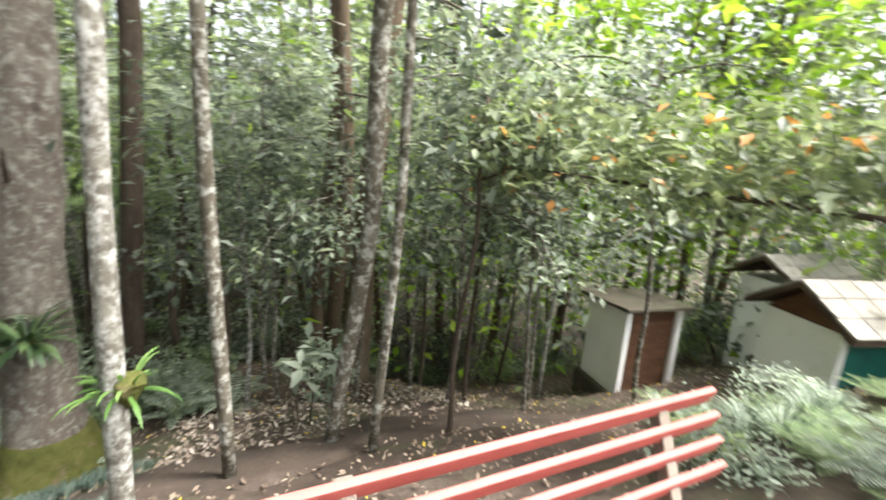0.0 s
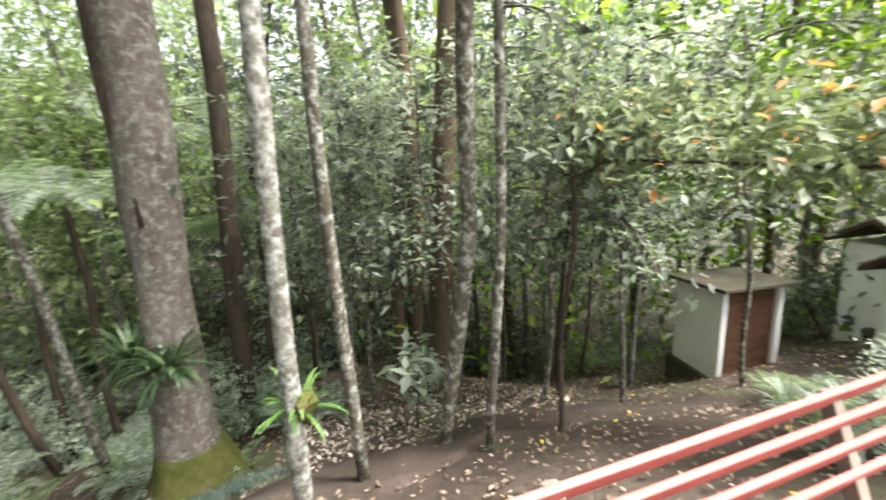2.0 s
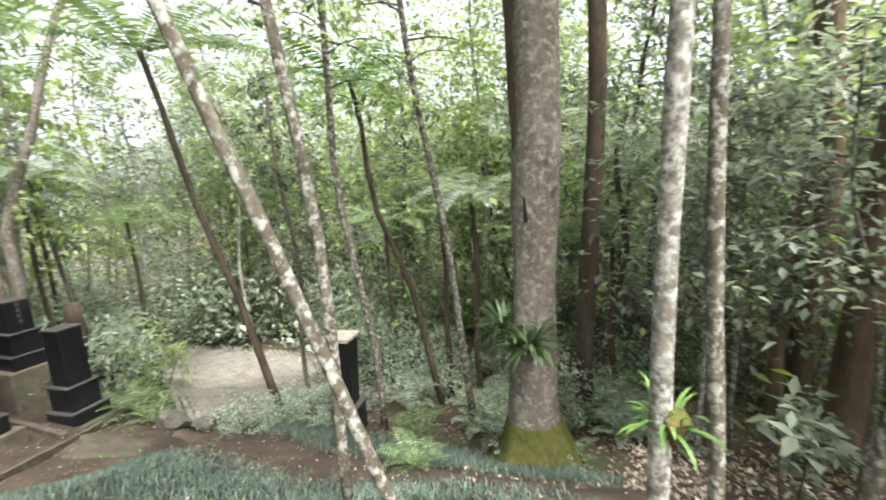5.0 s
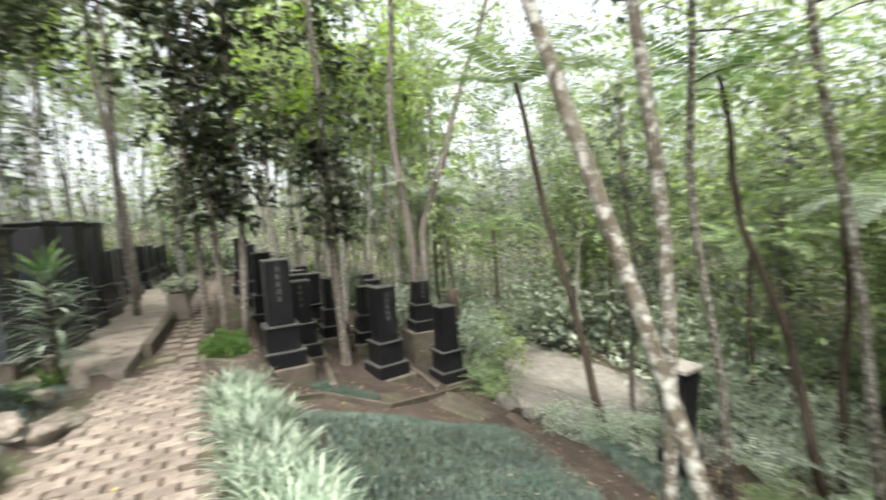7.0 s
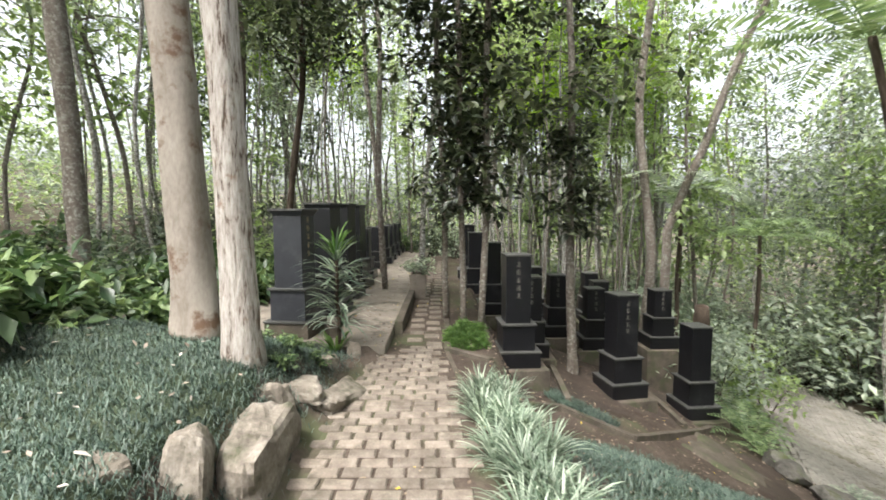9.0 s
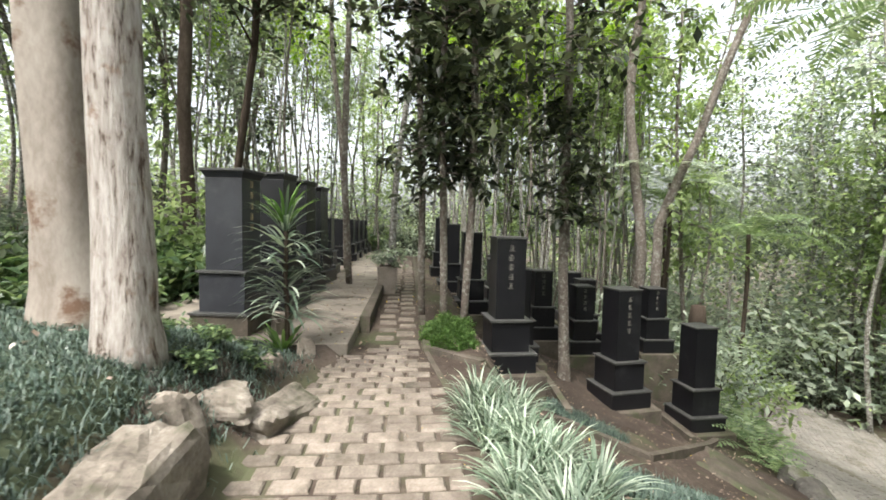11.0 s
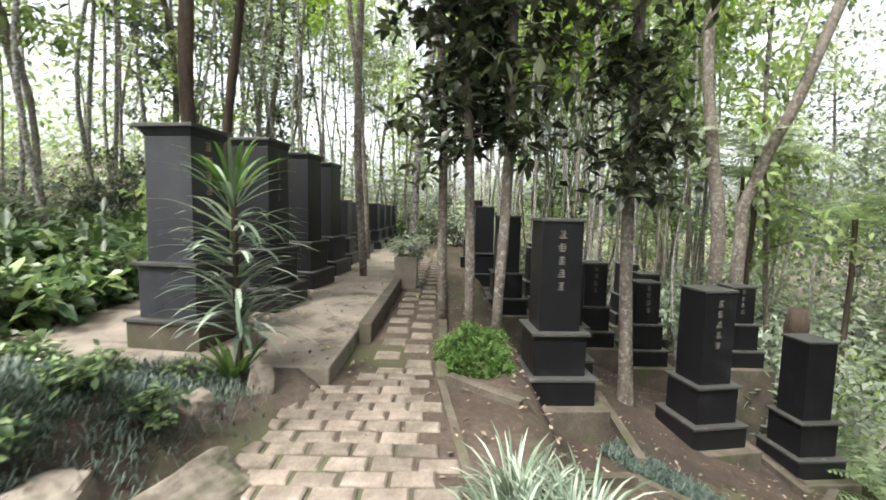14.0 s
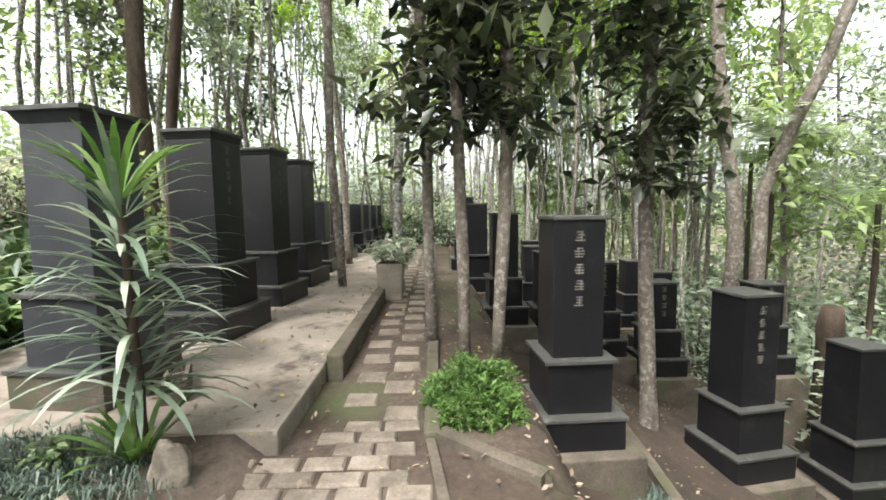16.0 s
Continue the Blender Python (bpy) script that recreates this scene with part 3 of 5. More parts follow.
def tombstone(s, r, z, w, d, shaft, mid, low, label, group, base=0.0, text="", letters=5, yaw=0.0, seed=0, capital=0.0, foot=None, stone=M_GRANITE, spread_mid=1.36, spread_low=1.75):
    """A black granite pillar on two stepped blocks with projecting edges. text: which face carries the writing."""
    x, y = to_xy(s, r)
    rng = np.random.default_rng(seed + 5)
    t = thing("tombstone", pose(x, y, z, 0, 0, WALK_YAW + yaw), label, "tombstone", group)
    h = 0.0
    if base:
        part("plinth", block(w * spread_low + 0.2, d * spread_low + 0.2, base + 1.0, (0, 0, -1.0), 0.015), M_CONCRETE_DARK, t, "mossy concrete plinth")
        h = base
    part("low_block", block(w * spread_low - 0.03, d * spread_low - 0.03, low - 0.03, (0, 0, h), 0.006), foot or stone, t)
    part("low_ledge", block(w * spread_low, d * spread_low, 0.03, (0, 0, h + low - 0.03), 0.006), M_CAP, t, "dusty projecting edge")
    h += low
    part("mid_block", block(w * spread_mid - 0.03, d * spread_mid - 0.03, mid - 0.03, (0, 0, h), 0.006), stone, t)
    part("mid_ledge", block(w * spread_mid + 0.03, d * spread_mid + 0.03, 0.03, (0, 0, h + mid - 0.03), 0.006), M_CAP, t, "dusty projecting edge")
    h += mid
    if capital:
        part("shaft", block(w, d, shaft - 0.1, (0, 0, h), 0.005, 0.985), stone, t)
        part("capital", block(w * 0.99, d * 0.99, 0.068, (0, 0, h + shaft - 0.1), 0.004, 1 + capital * 2 / w), stone, t, "flared granite capital")
        part("cap", block(w + 2 * capital + 0.03, d + 2 * capital + 0.03, 0.032, (0, 0, h + shaft - 0.032), 0.006), M_CAP, t, "dusty grey top slab")
    else:
        part("shaft", block(w, d, shaft - 0.03, (0, 0, h), 0.005), stone, t)
        part("cap", block(w + 0.03, d + 0.03, 0.03, (0, 0, h + shaft - 0.03), 0.006), M_CAP, t, "dusty grey top slab")
    if text:
        size = min(0.085, shaft * 0.72 / letters / 1.45)
        ob = part("inscription", strokes(letters, size, rng), M_TEXT_GOLD if text == "side_gold" else M_TEXT, t, "faded vertical inscription")
        top = h + shaft * 0.86
        tagged(ob, kind="stuff")
        ob.matrix_local = pose(-w / 2 - 0.001, 0, top) if text == "front" else pose(0, -d / 2 - 0.001, top, 0, 0, 90)
    return t


TALL = "tall tombstones on the platform"
tombstone(0.64, -1.57, 0.13, 0.43, 0.43, 1.14, 0.47, 0.25, "broad black granite tombstone with gilt letters behind a palm-like plant", TALL, 0.0, "side_gold", 5, yaw=-8, seed=1, spread_mid=1.3, spread_low=1.62, capital=0.035, foot=M_CONCRETE_DARK, stone=M_GRANITE_GREY)
tombstone(2.1, -1.54, 0.13, 0.47, 0.47, 1.27, 0.45, 0.27, "tall black granite tombstone on stepped blocks on the platform", TALL, 0, "side", 5, yaw=-8, seed=2, capital=0.012)
tombstone(3.58, -1.55, 0.13, 0.46, 0.46, 1.32, 0.44, 0.26, "tall black granite tombstone on stepped blocks on the platform", TALL, 0, "side", 5, yaw=-8, seed=3, capital=0.012)
tombstone(4.95, -1.57, 0.13, 0.46, 0.46, 1.33, 0.44, 0.26, "tall black granite tombstone on stepped blocks on the platform", TALL, 0, "side", 5, yaw=-8, seed=4, capital=0.012)
for i, (s, r) in enumerate([(6.5, -1.65), (8.9, -1.7), (10.4, -1.6), (11.9, -1.6), (13.6, -1.6), (15.2, -1.6)]):
    tombstone(s, r, 0.13, 0.42, 0.42, 0.82, 0.34, 0.24, "shorter black granite tombstone further along the platform", "short tombstones on the platform", 0, "", seed=10 + i)

TERRACE = "tombstones on the terraces"
tombstone(1.1, 1.79, -0.72, 0.40, 0.39, 1.08, 0.42, 0.26, "black granite tombstone with a column of pale letters", TERRACE, 0.24, "front", 5, yaw=3, seed=20)
tombstone(1.98, 3.86, -1.52, 0.41, 0.41, 1.12, 0.45, 0.27, "black granite tombstone with a dusty grey top", TERRACE, 0.16, "front", 5, yaw=10, seed=21)
tombstone(2.32, 5.42, -2.06, 0.39, 0.39, 1.02, 0.45, 0.25, "black granite tombstone half hidden by fern fronds", TERRACE, 0.14, "", 5, yaw=5, seed=22)
for i, (s, r, k) in enumerate([(2.6, 2.32, 0.85), (4.2, 1.75, 0.95), (4.5, 2.5, 0.85), (5.9, 1.5, 0.95), (7.6, 1.4, 0.95), (9.2, 1.5, 0.95), (4.4, 3.3, 0.75), (6.0, 3.1, 0.85), (4.15, 4.1, 0.7), (5.2, 4.6, 0.8), (7.4, 2.9, 0.8), (9.0, 3.2, 0.85), (3.9, 5.5, 0.6), (6.8, 4.9, 0.7), (10.8, 1.6, 1.0), (12.5, 1.7, 1.0)]):
    x, y = to_xy(s, r)
    tombstone(s, r, max(land(x, y) - 0.05, (1.28 if r < 2.2 else 0.5 if r < 3.5 else 0.22) - 0.79 - k) if r > 1.2 else 0, 0.38, 0.38, 1.0 * k, 0.42, 0.27, "black granite tombstone among slender trees", "tombstones among the trees", 0.1,  "front" if i % 2 == 0 else "", 4, seed=30 + i)
# the lone pillar below the bank, with a pale top
x, y = -7.35, 2.45
t = thing("tombstone", pose(x, y, land(x, y) + 0.0, 0, 0, WALK_YAW + 8), "lone black granite pillar flaring upward with a pale top", "tombstone")
part("low_block", block(0.36, 0.36, 0.42, (0, 0, -0.1), 0.006), M_GRANITE, t)
part("low_ledge", block(0.42, 0.42, 0.03, (0, 0, 0.32), 0.006), M_CAP, t)
part("shaft", block(0.24, 0.24, 0.96, (0, 0, 0.35), 0.005, 1.4), M_GRANITE, t)
part("cap", block(0.39, 0.39, 0.05, (0, 0, 1.31), 0.006), M_TILE, t, "pale dusty top")


# ---------------------------------------------------------------- trees
def spray(rng, pts, z0, z1, n, reach, per, rise=(-0.1, 0.6), sag=0.5):
    """Drooping leafy branches from a stem between two heights: twig tubes and leaf places."""
    twigs, spots = [], []
    for i in range(n):
        z = z0 + (z1 - z0) * (i + rng.uniform(0, 1)) / n
        o = min(pts, key=lambda p: abs(p.z - z)).copy()
        o.z = z
        az, L = rng.uniform(0, 2 * math.pi), reach * rng.uniform(0.35, 1.0) * (1.1 - 0.5 * abs(z - (z0 + z1) / 2) / max(0.1, z1 - z0))
        el = rng.uniform(*rise)
        line = [o + Vector((math.cos(az + 0.25 * t) * L * t, math.sin(az + 0.25 * t) * L * t, L * (math.sin(el) * t - sag * t * t))) for t in (0, 0.25, 0.5, 0.75, 1.0)]
        a = 0.006 + 0.008 * L
        twigs.append(tube(line, [a, a * 0.8, a * 0.6, a * 0.4, a * 0.15], 4))
        t = rng.uniform(0.28, 1.05, per)
        k = np.array([tuple(p) for p in line])
        q = np.stack([np.interp(t, (0, 0.25, 0.5, 0.75, 1.0), k[:, c]) for c in range(3)], 1)
        spots.append(q + rng.normal(0, 0.05 + 0.075 * L, (per, 3)) * np.array([1, 1, 0.8]))
    return twigs, spots


def tree(name, base, top, r0, r1, bark, label, crowns=(), leaf=None, leaf_size=0.1, seed=0, category="tree", flare=0.0, bend=0.04, per=26, via=None, seg=10, limbs=True, moss=False, sprays=(), fork=None):
    """A trunk from base to top, limbs to each leaf clump and a ragged crown. crowns: (centre, radii, clumps)."""
    base, top = Vector(base), Vector(top)
    rng = np.random.default_rng(seed + 100)
    t = thing(name, Matrix.Translation(base), label, category)
    n = 14
    pts = curve_points((0, 0, -0.15), top - base, n, bend, seed * 1.37)
    if via:
        pts = []
        ctrl = [Vector((0, 0, -0.15))] + [Vector(v) - base for v in via] + [top - base]
        for a, b in zip(ctrl, ctrl[1:]):
            pts += curve_points(a, b, 5, 0.02, seed)[:-1]
        pts.append(ctrl[-1])
        n = len(pts) - 1
    rad = [r0 + (r1 - r0) * i / n for i in range(n + 1)]
    if flare:
        for i in range(n + 1):
            rad[i] += flare * math.exp(-max(0.0, pts[i].z) / 0.28)
        extra = [pts[0].lerp(pts[1], k) for k in (0.25, 0.5, 0.75)]
        er = [r0 + flare * math.exp(-max(0.0, p.z) / 0.28) for p in extra]
        pts, rad = pts[:1] + extra + pts[1:], rad[:1] + er + rad[1:]
    part("trunk", (*tube(pts, rad, seg, 0.22, seed), True), bark, t)
    if moss:
        part("moss_skirt", (*tube(pts[:5], [a + 0.014 for a in rad[:4]] + [rad[4] - 0.01], seg, 0.24, seed), True), M_MOSS, t, "green moss over the flared foot")
    tops, twigs = [], []
    for c, r, k in crowns:
        cc, p = clump_points(Vector(c) - base, r, k, per, rng)
        tops.append(p)
        if limbs:
            for q in cc[:: max(1, len(cc) // 9)]:
                q = Vector(q)
                if min((p - q).length for p in pts) > 1.5:
                    continue
                j = min(range(len(pts)), key=lambda i: abs(pts[i].z - (q.z - 0.35 * (q - pts[i]).length)))
                a = min(0.03, max(0.005, rad[j] * 0.4))
                twigs.append(tube(curve_points(pts[j], q, 4, 0.08, seed + q.x), [a, a * 0.8, a * 0.6, a * 0.4, a * 0.2], 5))
    for z0, z1, k, reach, q in sprays:
        tw, sp = spray(rng, pts, z0, z1, k, reach, q)
        twigs += tw
        tops += sp
    if fork:
        part("limb", (*tube(curve_points(fork[0], fork[1], 8, 0.02, seed), [fork[2] - fork[2] * 0.03 * i for i in range(9)], 12, 0.2, seed + 3), True), fork[3], t, "dark forked limb")
    if twigs:
        v, f = merged(twigs)
        tagged(part("branchwork", (v, f, True), bark, t), kind="stuff")
    if tops:
        v, f = leaf_mesh(np.concatenate(tops), leaf_size, rng)
        tagged(part("crown", mesh_np("crown", v, f), leaf, t), kind="stuff")
    return t


def on(x, y, dz=0.0):
    return (x, y, land(x, y) + dz)


def tree_fern(x, y, h, n, length, label, seed, lean=(0, 0), leaf=None):
    rng = np.random.default_rng(seed)
    t = thing("tree_fern", Matrix.Translation(on(x, y)), label, "tree fern", "tree ferns")
    part("trunk", (*tube(curve_points((0, 0, -0.1), (lean[0], lean[1], h), 8, 0.05, seed), [0.06 - 0.002 * i for i in range(9)], 8, 0.3, seed), True), M_BARK_DARK, t)
    for i in range(n):
        ob = part("frond", frond(length * rng.uniform(0.8, 1.15), rng, 2 * math.pi * (i + rng.uniform(-0.3, 0.3)) / n, rng.uniform(0.12, 0.62), rng.uniform(0.9, 1.5), 0.2, 34), leaf or F_FERN, t)
        ob.location = (lean[0], lean[1], h - 0.02)
    return t

# trees beside the first standpoint
tree("tree", (-4.76, 3.42, -1.22), (-4.62, 3.95, 9.0), 0.228, 0.19, M_BARK, "big grey-brown tree trunk with a mossy flared foot", [((-4.4, 3.6, 9.0), (3.5, 3.5, 1.6), 60)], F_MID, 0.16, 1, flare=0.3, bend=0.003, seg=18, moss=True,
     fork=((0.06, 0.07, 2.6), (-0.5, 0.42, 7.5), 0.13, M_BARK_DARK))
tree("tree", on(-2.60, 1.78), (-2.46, 1.84, 6.0), 0.042, 0.034, M_LICHEN, "slender young tree with white lichen-covered bark", [((-2.4, 2.2, 6.2), (1.3, 1.3, 0.7), 26)], F_MID, 0.12, 2, bend=0.01)
tree("tree", on(-2.72, 2.74), (-2.78, 2.70, 6.5), 0.045, 0.032, M_MOTTLED, "slender grey sapling with lichen patches", [((-2.8, 2.9, 6.4), (1.4, 1.4, 0.8), 26)], F_MID, 0.12, 3, bend=0.012)
tree("tree", on(-2.25, 3.28), (-1.8, 3.44, 6.5), 0.05, 0.075, M_MOTTLED, "leaning sapling with mottled bark", [((-1.6, 3.8, 6.2), (1.6, 1.6, 0.9), 34)], F_MID, 0.12, 4, via=[(-1.99, 3.38, 1.3)])
tree("tree", on(-1.88, 3.12), (-1.6, 3.15, 5.5), 0.035, 0.028, M_MOTTLED, "thin dark sapling beside the dirt path", (), F_MID, 0.11, 5, bend=0.015, sprays=[(2.6, 5.6, 16, 0.9, 26)])
tree("tree", on(-1.34, 3.3), (-1.25, 3.5, 2.2), 0.022, 0.012, M_BARK_DARK, "thin crooked dark stem", [((-1.25, 3.5, 1.9), (0.5, 0.5, 0.35), 14)], F_MID, 0.11, 6, bend=0.05)
tree("tree", on(-2.75, 5.75), (-2.05, 5.85, 7.0), 0.17, 0.13, M_BARK_BROWN, "leaning brown tree trunk", [((-2, 6, 7), (2, 2, 1.2), 40)], F_MID, 0.14, 7, bend=0.015, flare=0.06)
tree("tree", on(-3.32, 6.55), (-2.95, 6.7, 7.5), 0.12, 0.1, M_BARK_BROWN, "brown tree trunk in the shade", [((-3, 7, 7.2), (2, 2, 1.2), 40)], F_MID, 0.14, 8, bend=0.02)
tree("tree", on(-5.28, 5.05), (-5.0, 5.25, 9), 0.12, 0.1, M_BARK_DARK, "dark mossy trunk behind the big tree", [((-5, 5.4, 8.5), (2, 2, 1.2), 40)], F_MID, 0.14, 9, bend=0.02)
tree("tree", on(-4.6, 1.27), (-4.75, 1.05, 7.0), 0.042, 0.034, M_MOTTLED, "dark slender trunk leaning over the bank", [((-4.7, 1.1, 6.6), (1.6, 1.6, 0.9), 34)], F_MID, 0.13, 10, bend=0.02, sprays=[(3.6, 6.6, 14, 1.0, 24)])
tree("tree", on(-3.43, 1.22), (-4.2, -0.2, 5.2), 0.034, 0.028, M_MOTTLED, "strongly leaning trunk with white lichen", [((-4.3, -0.3, 5.5), (1.1, 1.1, 0.6), 26)], F_MID, 0.13, 11, bend=0.008)
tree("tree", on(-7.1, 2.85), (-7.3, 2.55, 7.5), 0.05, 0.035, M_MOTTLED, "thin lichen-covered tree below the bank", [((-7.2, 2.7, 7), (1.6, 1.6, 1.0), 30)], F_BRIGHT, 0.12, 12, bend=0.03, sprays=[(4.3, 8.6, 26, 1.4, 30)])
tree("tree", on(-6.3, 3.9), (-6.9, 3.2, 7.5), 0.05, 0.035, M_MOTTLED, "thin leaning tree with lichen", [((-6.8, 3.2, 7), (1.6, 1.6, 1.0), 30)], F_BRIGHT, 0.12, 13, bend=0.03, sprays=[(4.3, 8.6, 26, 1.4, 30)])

# the low spreading branch in front of the huts, with some orange leaves
tree("tree", on(2.3, 2.2), (-0.9, 3.4, 1.75), 0.045, 0.008, M_BARK_DARK, "spreading low branches with dull green and orange leaves",
     [((0.1, 3.0, 1.88), (0.75, 0.5, 0.3), 56), ((0.9, 2.7, 1.95), (0.65, 0.5, 0.3), 36), ((-0.8, 3.5, 1.9), (0.6, 0.4, 0.38), 44), ((1.7, 2.3, 2.05), (0.6, 0.5, 0.35), 26)], F_AUTUMN, 0.1, 14, via=[(1.9, 2.3, 1.2), (1.0, 2.7, 1.62)], per=22, limbs=False)
# understorey of feathery saplings in the shade
g = np.random.default_rng(31)
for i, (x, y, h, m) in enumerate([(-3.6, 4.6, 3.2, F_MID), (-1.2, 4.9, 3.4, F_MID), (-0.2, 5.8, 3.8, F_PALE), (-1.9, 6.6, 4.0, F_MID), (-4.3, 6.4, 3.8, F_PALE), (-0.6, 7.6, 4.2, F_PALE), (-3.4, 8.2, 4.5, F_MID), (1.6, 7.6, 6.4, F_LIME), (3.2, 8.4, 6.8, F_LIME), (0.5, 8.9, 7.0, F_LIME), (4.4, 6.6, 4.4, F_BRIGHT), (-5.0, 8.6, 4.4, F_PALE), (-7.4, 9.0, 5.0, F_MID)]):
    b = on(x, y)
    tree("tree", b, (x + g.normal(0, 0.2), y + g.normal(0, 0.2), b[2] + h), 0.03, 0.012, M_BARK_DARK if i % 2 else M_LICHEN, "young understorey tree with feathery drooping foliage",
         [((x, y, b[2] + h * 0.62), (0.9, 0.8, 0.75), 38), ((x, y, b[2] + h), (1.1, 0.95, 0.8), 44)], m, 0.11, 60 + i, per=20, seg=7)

for i, (x, y, h, m) in enumerate([(-2.4, 4.7, 3.6, F_PALE), (-1.4, 4.4, 3.2, F_MID), (-0.6, 4.6, 3.3, F_PALE), (-3.4, 4.9, 3.4, F_MID), (-1.9, 5.4, 4.2, F_PALE), (-0.4, 5.4, 3.8, F_MID), (-3.9, 5.6, 4.0, F_MID), (0.6, 4.7, 3.4, F_MID)]):
    b = on(x, y)
    tree("tree", b, (x + g.normal(0, 0.15), y + g.normal(0, 0.15), b[2] + h), 0.028, 0.01, M_MOTTLED, "young understorey tree with layered feathery branches", (), m, 0.105, 80 + i, seg=7, sprays=[(h * 0.5, h * 1.05, 22, 1.15, 34)])

# trees along the walk
tree("tree", on(-4.65, -4.2, -0.05), (-4.42, -4.43, 13), 0.148, 0.12, M_BARK_PALE, "thick tree trunk with pale fissured bark on the bank", [((-4.5, -4.6, 13), (2.2, 2.2, 1.4), 30)], F_MID, 0.15, 15, bend=0.003, flare=0.05, seg=20)
tree("tree", (-4.8, -5.2, 0.65), (-4.34, -5.4, 13), 0.2, 0.165, M_BARK_SMOOTH, "thick pale smooth-barked tree trunk on the bank", [((-4.4, -5.8, 13), (2.2, 2.2, 1.4), 30)], F_MID, 0.15, 16, bend=0.004, flare=0.08, seg=20)
tree("tree", on(-5.2, -9.5), (-5.15, -9.55, 9), 0.15, 0.13, M_BARK, "grey tree trunk on the hillside", [((-5.2, -9.6, 8.6), (2.4, 2.4, 1.3), 40)], F_MID, 0.15, 17, bend=0.015)
SLIM = "slender tree with a dark leafy crown beside the walk"
tree("tree", on(-8.91, -4.67, -0.02), (-8.8, -4.8, 7.5), 0.055, 0.04, M_BARK, SLIM, (), F_DARK, 0.185, 18, bend=0.012, sprays=[(2.3, 4.6, 26, 0.95, 26), (4.4, 7.5, 26, 1.5, 34)])
tree("tree", on(-8.70, -4.19, -0.02), (-8.55, -4.3, 7.5), 0.055, 0.04, M_BARK, SLIM, (), F_DARK, 0.185, 19, bend=0.01, sprays=[(1.9, 3.6, 22, 0.8, 26), (3.4, 7.5, 32, 1.45, 34)])
tree("tree", on(-8.84, -3.95, -0.02), (-8.9, -3.8, 7.5), 0.06, 0.045, M_BARK, SLIM, (), F_DARK, 0.185, 20, bend=0.01, sprays=[(2.2, 3.8, 26, 0.9, 28), (3.6, 7.5, 34, 1.5, 34)])
tree("tree", on(-10.6, -2.85), (-10.45, -3.05, 7.0), 0.09, 0.055, M_BARK, "leafy tree rising between two tombstones", (), F_DARK, 0.19, 21, bend=0.012, flare=0.03, sprays=[(2.7, 4.6, 30, 0.85, 26), (4.4, 8.3, 36, 1.5, 32)])
tree("tree", on(-14.15, -2.1), (-14.2, -2.1, 8.5), 0.13, 0.08, M_BARK, "forked grey tree among the graves", [((-14.2, -2, 8.3), (2, 2, 1.2), 36)], F_BRIGHT, 0.14, 22, bend=0.03)
tree("tree", on(-14.1, -1.75), (-14.6, 0.6, 8.0), 0.12, 0.06, M_BARK, "curved grey tree leaning over the lane", [((-14.6, 0.6, 7.8), (1.8, 1.8, 1.0), 30)], F_BRIGHT, 0.14, 23, via=[(-14.1, -1.6, 1.5), (-14.25, -0.6, 4.5)])
tree("tree", on(-10.45, -7.35), (-10.3, -7.6, 9), 0.07, 0.05, M_BARK, "slim tree rising through the platform", [((-10.3, -7.6, 8.2), (1.8, 1.8, 1.0), 30)], F_MID, 0.13, 24, bend=0.02)
tree("tree", on(-10.95, -6.65), (-11.2, -6.3, 8), 0.075, 0.05, M_LICHEN, "slim leaning tree at the edge of the walk", [((-11.2, -6.3, 7.6), (1.8, 1.8, 1.0), 30)], F_MID, 0.13, 25, bend=0.02, flare=0.06)
tree("tree", on(-9.8, -11.7), (-9.7, -11.9, 10), 0.17, 0.12, M_BARK_DARK, "dark tree trunk behind the tall tombstones", [((-9.7, -11.9, 8), (2.4, 2.4, 1.4), 40)], F_MID, 0.14, 26, bend=0.02)
tree("tree", on(-12.65, -9.25), (-12.3, -9.6, 9), 0.08, 0.05, M_BARK, "slim bare-stemmed tree behind the tombstones", [((-12.3, -9.6, 8.3), (2, 2, 1.0), 30)], F_MID, 0.13, 27, bend=0.025)

tree("tree", on(-8.4, -8.3), (-8.1, -7.4, 7.5), 0.07, 0.05, M_BARK_DARK, "dark-leaved tree behind the tall tombstones", [((-7.7, -6.6, 5.3), (1.5, 1.3, 0.9), 70), ((-8.2, -7.6, 6.5), (1.6, 1.6, 1.0), 60)], F_DARK, 0.15, 28, bend=0.02)

# tree ferns
tree_fern(-8.6, 1.9, 5.75, 16, 2.0, "tall tree fern with a wide feathery crown over the slope", 12, (-0.95, -1.05))
tree_fern(-8.0, 4.55, 5.9, 14, 1.7, "tall tree fern with a leaning stem and bright crown", 2, (-0.9, -0.8), F_BUSH)
tree_fern(-7.86, 5.34, 4.0, 13, 1.5, "tree fern with a pale spreading crown", 21, (0.1, 0.0), F_PALE)
tree_fern(-8.61, 5.2, 4.3, 13, 1.5, "tree fern with a spreading crown", 22, (-0.1, 0.1))
tree_fern(-5.46, 6.12, 4.0, 13, 1.6, "tree fern with a pale spreading crown", 23, (0.0, 0.1), F_PALE)
tree_fern(-15.2, -1.4, 5.0, 13, 1.7, "tree fern with a pale crown beyond the graves", 24, (0.1, 0.0), F_PALE)
tree_fern(-8.2, 7.4, 3.4, 12, 1.6, "tree fern in the shade below the bank", 3, (0.2, 0.1))
tree_fern(-6.6, 7.9, 3.3, 12, 1.6, "tree fern in the shade below the bank", 4)
tree_fern(-5.4, 7.2, 3.7, 12, 1.7, "tree fern behind the big tree", 5)
